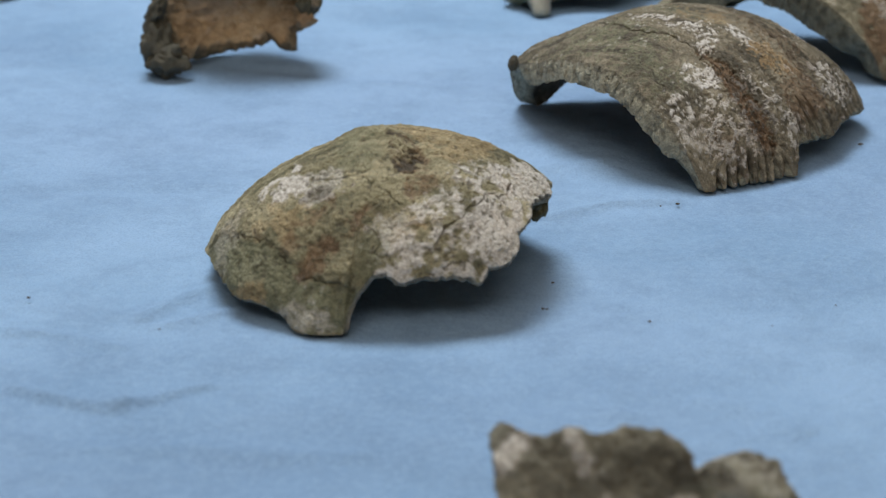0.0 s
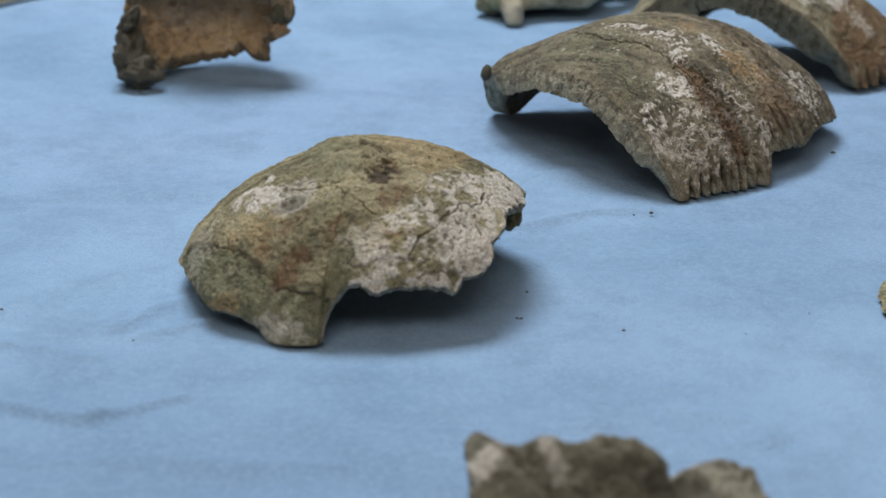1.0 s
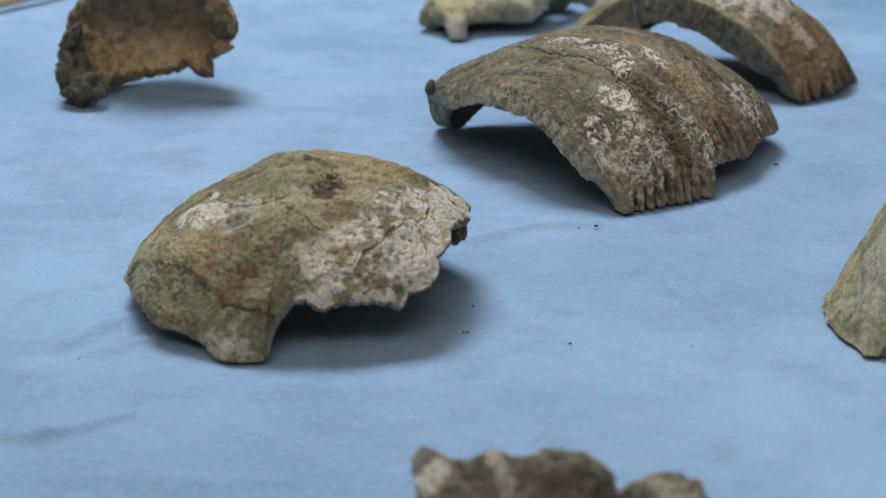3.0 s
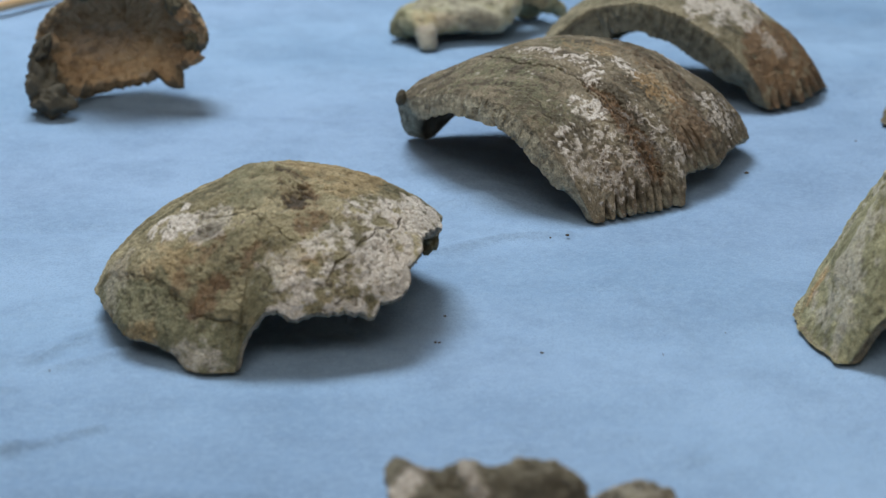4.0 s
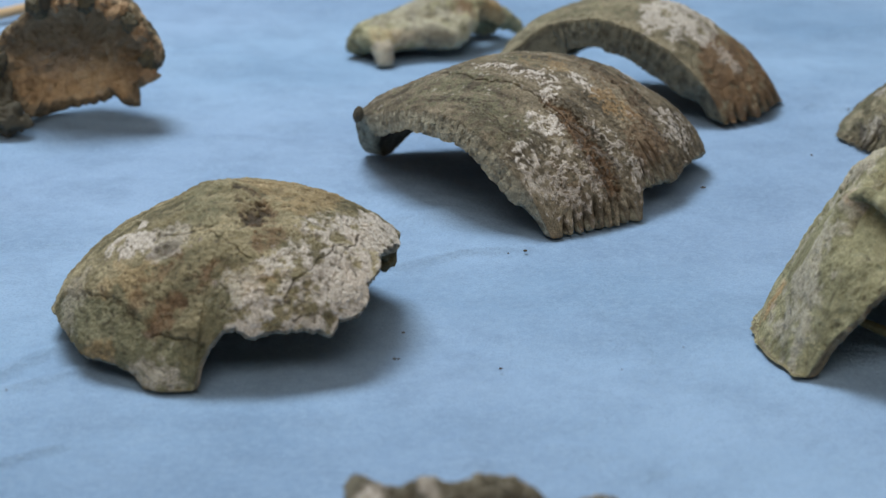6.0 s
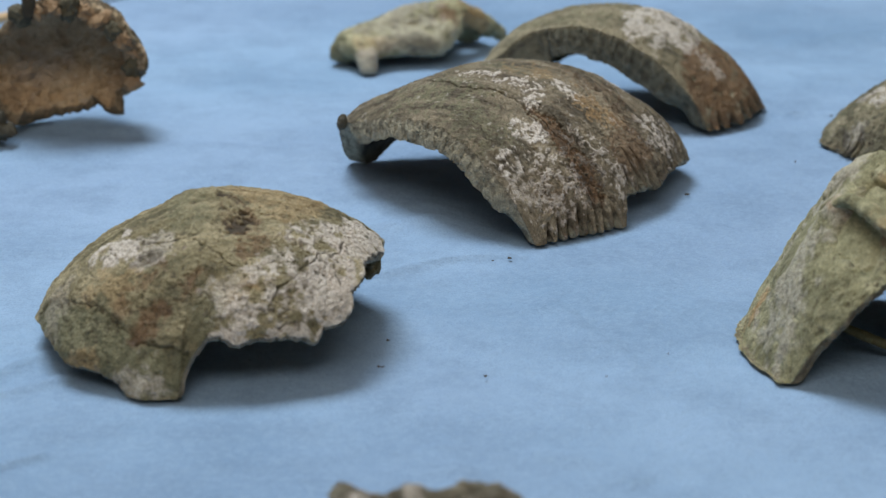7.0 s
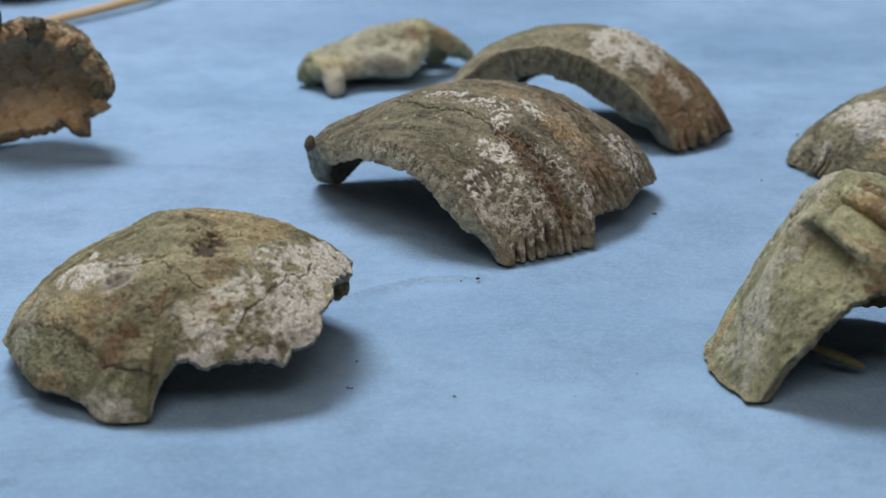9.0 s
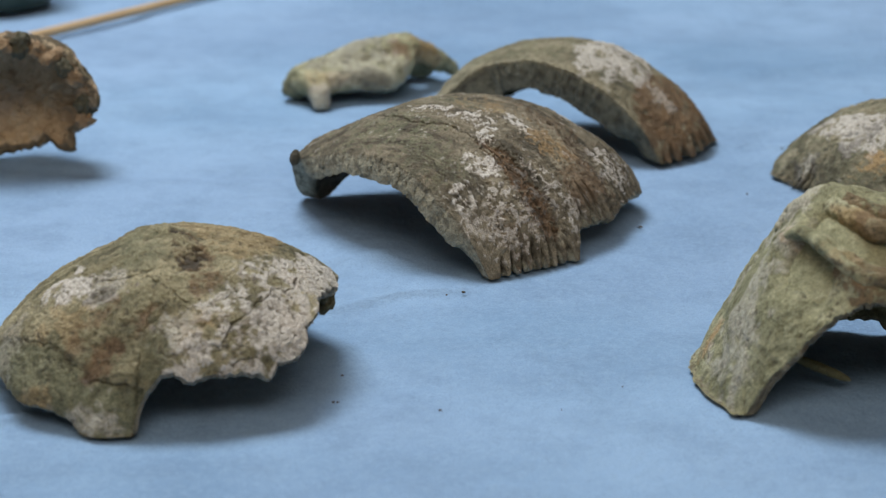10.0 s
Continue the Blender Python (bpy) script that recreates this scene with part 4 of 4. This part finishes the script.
knuckle(
    "body",
    [[(0.0355, 1.057, 0.0055, 0.0060), (0.0425, 1.055, 0.0100, 0.0085), (0.0631, 1.064, 0.0155, 0.0095), (0.0788, 1.072, 0.0195, 0.0095), (0.0966, 1.077, 0.0215, 0.0082), (0.1084, 1.085, 0.0160, 0.0066), (0.1200, 1.098, 0.0075, 0.0050), (0.1255, 1.104, 0.0031, 0.0036)],
     [(0.0485, 1.045, 0.0100, 0.0065), (0.0600, 1.050, 0.0110, 0.0066), (0.0749, 1.054, 0.0100, 0.0072), (0.0857, 1.056, 0.0090, 0.0066), (0.0928, 1.064, 0.0150, 0.0070), (0.0966, 1.074, 0.0200, 0.0075)],
     [(0.0631, 1.060, 0.0120, 0.0095), (0.0749, 1.056, 0.0110, 0.0075)], [(0.0788, 1.068, 0.0160, 0.0095), (0.0857, 1.058, 0.0110, 0.0070)],
     [(0.0412, 1.070, 0.0060, 0.0085), (0.0660, 1.086, 0.0110, 0.0095), (0.0900, 1.095, 0.0120, 0.0095), (0.1080, 1.102, 0.0070, 0.0075)], [(0.0560, 1.066, 0.0120, 0.0090), (0.0660, 1.086, 0.0110, 0.0095)], [(0.0880, 1.074, 0.0180, 0.0085), (0.0900, 1.095, 0.0120, 0.0095)]],
    BONE_PALE, saddle, "pale green arched body", 40, 0.0019,
    [("rust", 0.094, 1.066, 0.023, 0.009, 0.85), ("ochre", 0.106, 1.08, 0.018, 0.016, 0.6), ("moss_shade", 0.036, 1.05, 0.006, 0.018, 0.7), ("ochre", 0.056, 1.04, 0.012, 0.014, 0.45), ("chalk", 0.049, 1.032, 0.006, 0.012, 0.4), ("moss_shade", 0.07, 1.07, 0.028, 0.02, 0.5), ("chalk", 0.07, 1.05, 0.022, 0.03, 0.35), ("dirt_shade", 0.078, 1.046, 0.01, 0.010, 0.4)])
knuckle("foot_stub", [[(0.0425, 1.053, 0.0100, 0.0075), (0.0485, 1.043, 0.0105, 0.0070), (0.0495, 1.037, 0.0065, 0.0060), (0.0497, 1.035, 0.0030, 0.0055)]], BONE_PALE, saddle, "pale pinkish stubby foot", 41, 0.0014, [("chalk", 0.049, 1.032, 0.006, 0.012, 0.5), ("ochre", 0.049, 1.04, 0.012, 0.010, 0.4)])

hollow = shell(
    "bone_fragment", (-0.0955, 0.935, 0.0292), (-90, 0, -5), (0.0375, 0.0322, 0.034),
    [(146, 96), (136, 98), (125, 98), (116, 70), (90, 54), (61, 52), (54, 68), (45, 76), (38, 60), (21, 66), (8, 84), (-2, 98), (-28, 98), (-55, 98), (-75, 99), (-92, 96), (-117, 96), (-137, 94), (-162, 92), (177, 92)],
    # inside, the top and right moss patches paint the shade below the rim
    0.005, BONE_TAN, "hollow tan bone fragment standing on edge with a crumbling rim", seed=52, columns=520, rows=120, rough=0.0016, warp=0.005, jag=3.0, inside_rough=0.007, inside_patches=[("moss_shade", 0.1, -0.95, 0.9, 0.25, 0, 0.7), ("moss_shade", 0.85, 0.1, 0.15, 0.4, 0, 0.6), ("chalk", -0.3, 0.2, 0.3, 0.3, 0, 0.25)],
    dents=[(0.1, 0.2, 0.2, -0.002), (-0.3, 0.1, 0.15, -0.002)], inside=[("dirt_shade", 4.0, 0.38, 0.4), ("moss_shade", 14.0, 0.35, 0.4), ("chalk", 7.0, 0.3, 0.3)],
    patches=[("moss_shade", 0.0, 0.0, 3.0, 3.0, 0, 0.9), ("rust", 0.0, -0.8, 1.6, 1.2, 0, 0.6), ("dirt_shade", 0.0, -1.0, 1.6, 0.6, 0, 0.6), ("dirt_shade", 0.9, 0.0, 0.4, 0.9, 0, 0.5)])
for k, (lx, ly, lz, sx, sz) in enumerate(((-0.131, 0.925, 0.012, 0.007, 0.012), (-0.124, 0.918, 0.0065, 0.009, 0.0065), (-0.131, 0.93, 0.026, 0.004, 0.008))):
    lump("spongy_clump", (lx, ly, lz), (sx, 0.006, sz), (0, 15 * k, 0), BONE_ASH, hollow, 60 + k, 0.9, "dark spongy clump of broken bone")
for k in range(11):
    h = radians(-118 + 13 * k)
    lump("rim_crumb", (-0.0955 + 0.0335 * math.cos(h), 0.928 + 0.003 * math.sin(5 * k), 0.0292 - 0.0295 * math.sin(h)), (0.0045 + 0.0015 * math.sin(3 * k), 0.004, 0.0034 + 0.001 * math.cos(2 * k)),
         (0, 30 * k, 10 * k), BONE_TAN if k % 3 else BONE_GREY, hollow, 80 + k, 0.9, "grey-brown crumb of the ragged rim")
lump("spur", (-0.106, 0.922, 0.062), (0.003, 0.003, 0.008), (0, 8, 0), BONE_TAUPE, hollow, 66, 0.4)

near = shell(
    "bone_fragment", (0.0525, 0.462, -0.0012), (62, 0, 0), (0.058, 0.0470, 0.02),
    [(162, 44), (142, 59), (136, 76), (132, 76), (129, 56), (118, 51), (109, 44), (97, 45), (88, 40), (78, 36), (72, 28), (64, 36), (56, 43), (45, 46), (24, 41), (0, 40), (-60, 45), (-120, 45), (180, 40)],
    0.005, BONE_ASH, "ash-grey jagged bone fragment with pale broken edges", seed=71, columns=400, rows=100, rough=0.0014, warp=0.003, jag=1.6,
    dents=[(-0.2, 0.2, 0.15, -0.003), (0.1, 0.2, 0.12, -0.003)], ridges=[([(-0.28, 0.5), (-0.18, 0.3), (-0.16, 0.1)], 0.05, 0.003), ([(0.15, 0.3), (0.3, 0.2)], 0.06, 0.003)],
    patches=[("chalk", -0.45, 0.45, 0.16, 0.06, 60, 0.8), ("chalk", 0.12, 0.46, 0.14, 0.05, 10, 0.7), ("chalk", -0.22, 0.38, 0.24, 0.05, -65, 0.6), ("chalk", 0.06, 0.18, 0.07, 0.05, 0, 0.9), ("chalk", -0.16, 0.16, 0.06, 0.05, 0, 0.5), ("moss_shade", 0.3, 0.2, 0.25, 0.2, 0, 0.7), ("chalk", 0.3, 0.3, 0.2, 0.12, 0, 0.3), ("dirt_shade", 0.05, 0.3, 0.12, 0.06, 0, 0.7), ("dirt_shade", 0.2, 0.12, 0.08, 0.05, 0, 0.6)])

# ---- the stick, the pot and the crumbs ----


def rod(name, a, b, r0, r1, material, label, category):
    """A round stick from a to b, a little uneven, with rounded ends."""
    a, b = Vector(a), Vector(b)
    length, sides, rings = (b - a).length, 20, 60
    verts, faces = [], []
    for i in range(rings + 1):
        f = i / rings
        cap = min(1.0, math.sqrt(max(0.0, min(f, 1 - f) * length / 0.002)))
        for k in range(sides):
            h = 2 * math.pi * k / sides
            rr = (r0 + (r1 - r0) * f) * (0.25 + 0.75 * cap) * (1 + 0.02 * math.sin(17 * f + h))
            verts.append((f * length, rr * math.cos(h), rr * math.sin(h)))
    for i in range(rings):
        for k in range(sides):
            faces.append((i * sides + k, i * sides + (k + 1) % sides, (i + 1) * sides + (k + 1) % sides, (i + 1) * sides + k))
    faces += [tuple(range(sides))[::-1], tuple(rings * sides + k for k in range(sides))]
    ob = mesh_object(name, verts, faces, material)
    ob.matrix_world = Matrix.Translation(a) @ (b - a).to_track_quat("X", "Z").to_matrix().to_4x4()
    return tagged(ob, label, category)


rod("stick", (-0.2850, 1.0008, TOP + 0.0034), (0.0550, 1.4227, TOP + 0.0034), 0.0032, 0.0026, STICK, "slim pale wooden stick lying on the cloth", "stick")


def pot():
    """A low round pot: an outer profile, a lip and a hollow inside, turned round."""
    profile = [(0.0, 0.0), (0.028, 0.0), (0.031, 0.002), (0.0335, 0.012), (0.036, 0.035), (0.0365, 0.05), (0.0345, 0.051), (0.0335, 0.036), (0.031, 0.012), (0.027, 0.005), (0.0, 0.005)]
    sides, verts, faces = 64, [], []
    for r, z in profile:
        verts += [(r * math.cos(2 * math.pi * k / sides), r * math.sin(2 * math.pi * k / sides), z) for k in range(sides)]
    for j in range(len(profile) - 1):
        for k in range(sides):
            faces.append((j * sides + k, j * sides + (k + 1) % sides, (j + 1) * sides + (k + 1) % sides, (j + 1) * sides + k))
    ob = mesh_object("pot", verts, faces, GREEN)
    ob.location = (-0.138, 1.338, TOP + 0.0004)
    return tagged(ob, "small dark green pot standing on the cloth", "pot")


pot()

for k, (cx, cy, size) in enumerate(((0.0325, 0.6295, 0.0005), (0.0338, 0.6293, 0.0004), (0.0368, 0.6534, 0.0004), (0.0661, 0.6185, 0.0005), (0.1048, 0.6151, 0.0003), (0.1282, 0.633, 0.0003), (-0.1365, 0.6395, 0.0005),
                                    (-0.0899, 0.6125, 0.0003), (0.1697, 0.8105, 0.0007), (0.0874, 0.7353, 0.0006), (0.0808, 0.7331, 0.0004), (0.262, 0.93, 0.0006), (0.226, 0.855, 0.0005))):
    bm = bmesh.new()
    bmesh.ops.create_icosphere(bm, subdivisions=2, radius=size)
    for w in bm.verts:
        w.co = Vector((w.co.x * (1.2 + 0.4 * math.sin(k)), w.co.y, w.co.z * 0.7)) * (1 + 0.35 * noise.noise(w.co * 2500 + Vector((k, 0, 0))))
    me = bpy.data.meshes.new("crumb")
    bm.to_mesh(me)
    bm.free()
    me.materials.append(CRUMB)
    crumb = new("crumb", me)
    crumb.location = (cx, cy, TOP + size * 0.5)
    tagged(crumb, "tiny dark crumb of bone on the cloth", "crumb", "crumbs on the cloth")
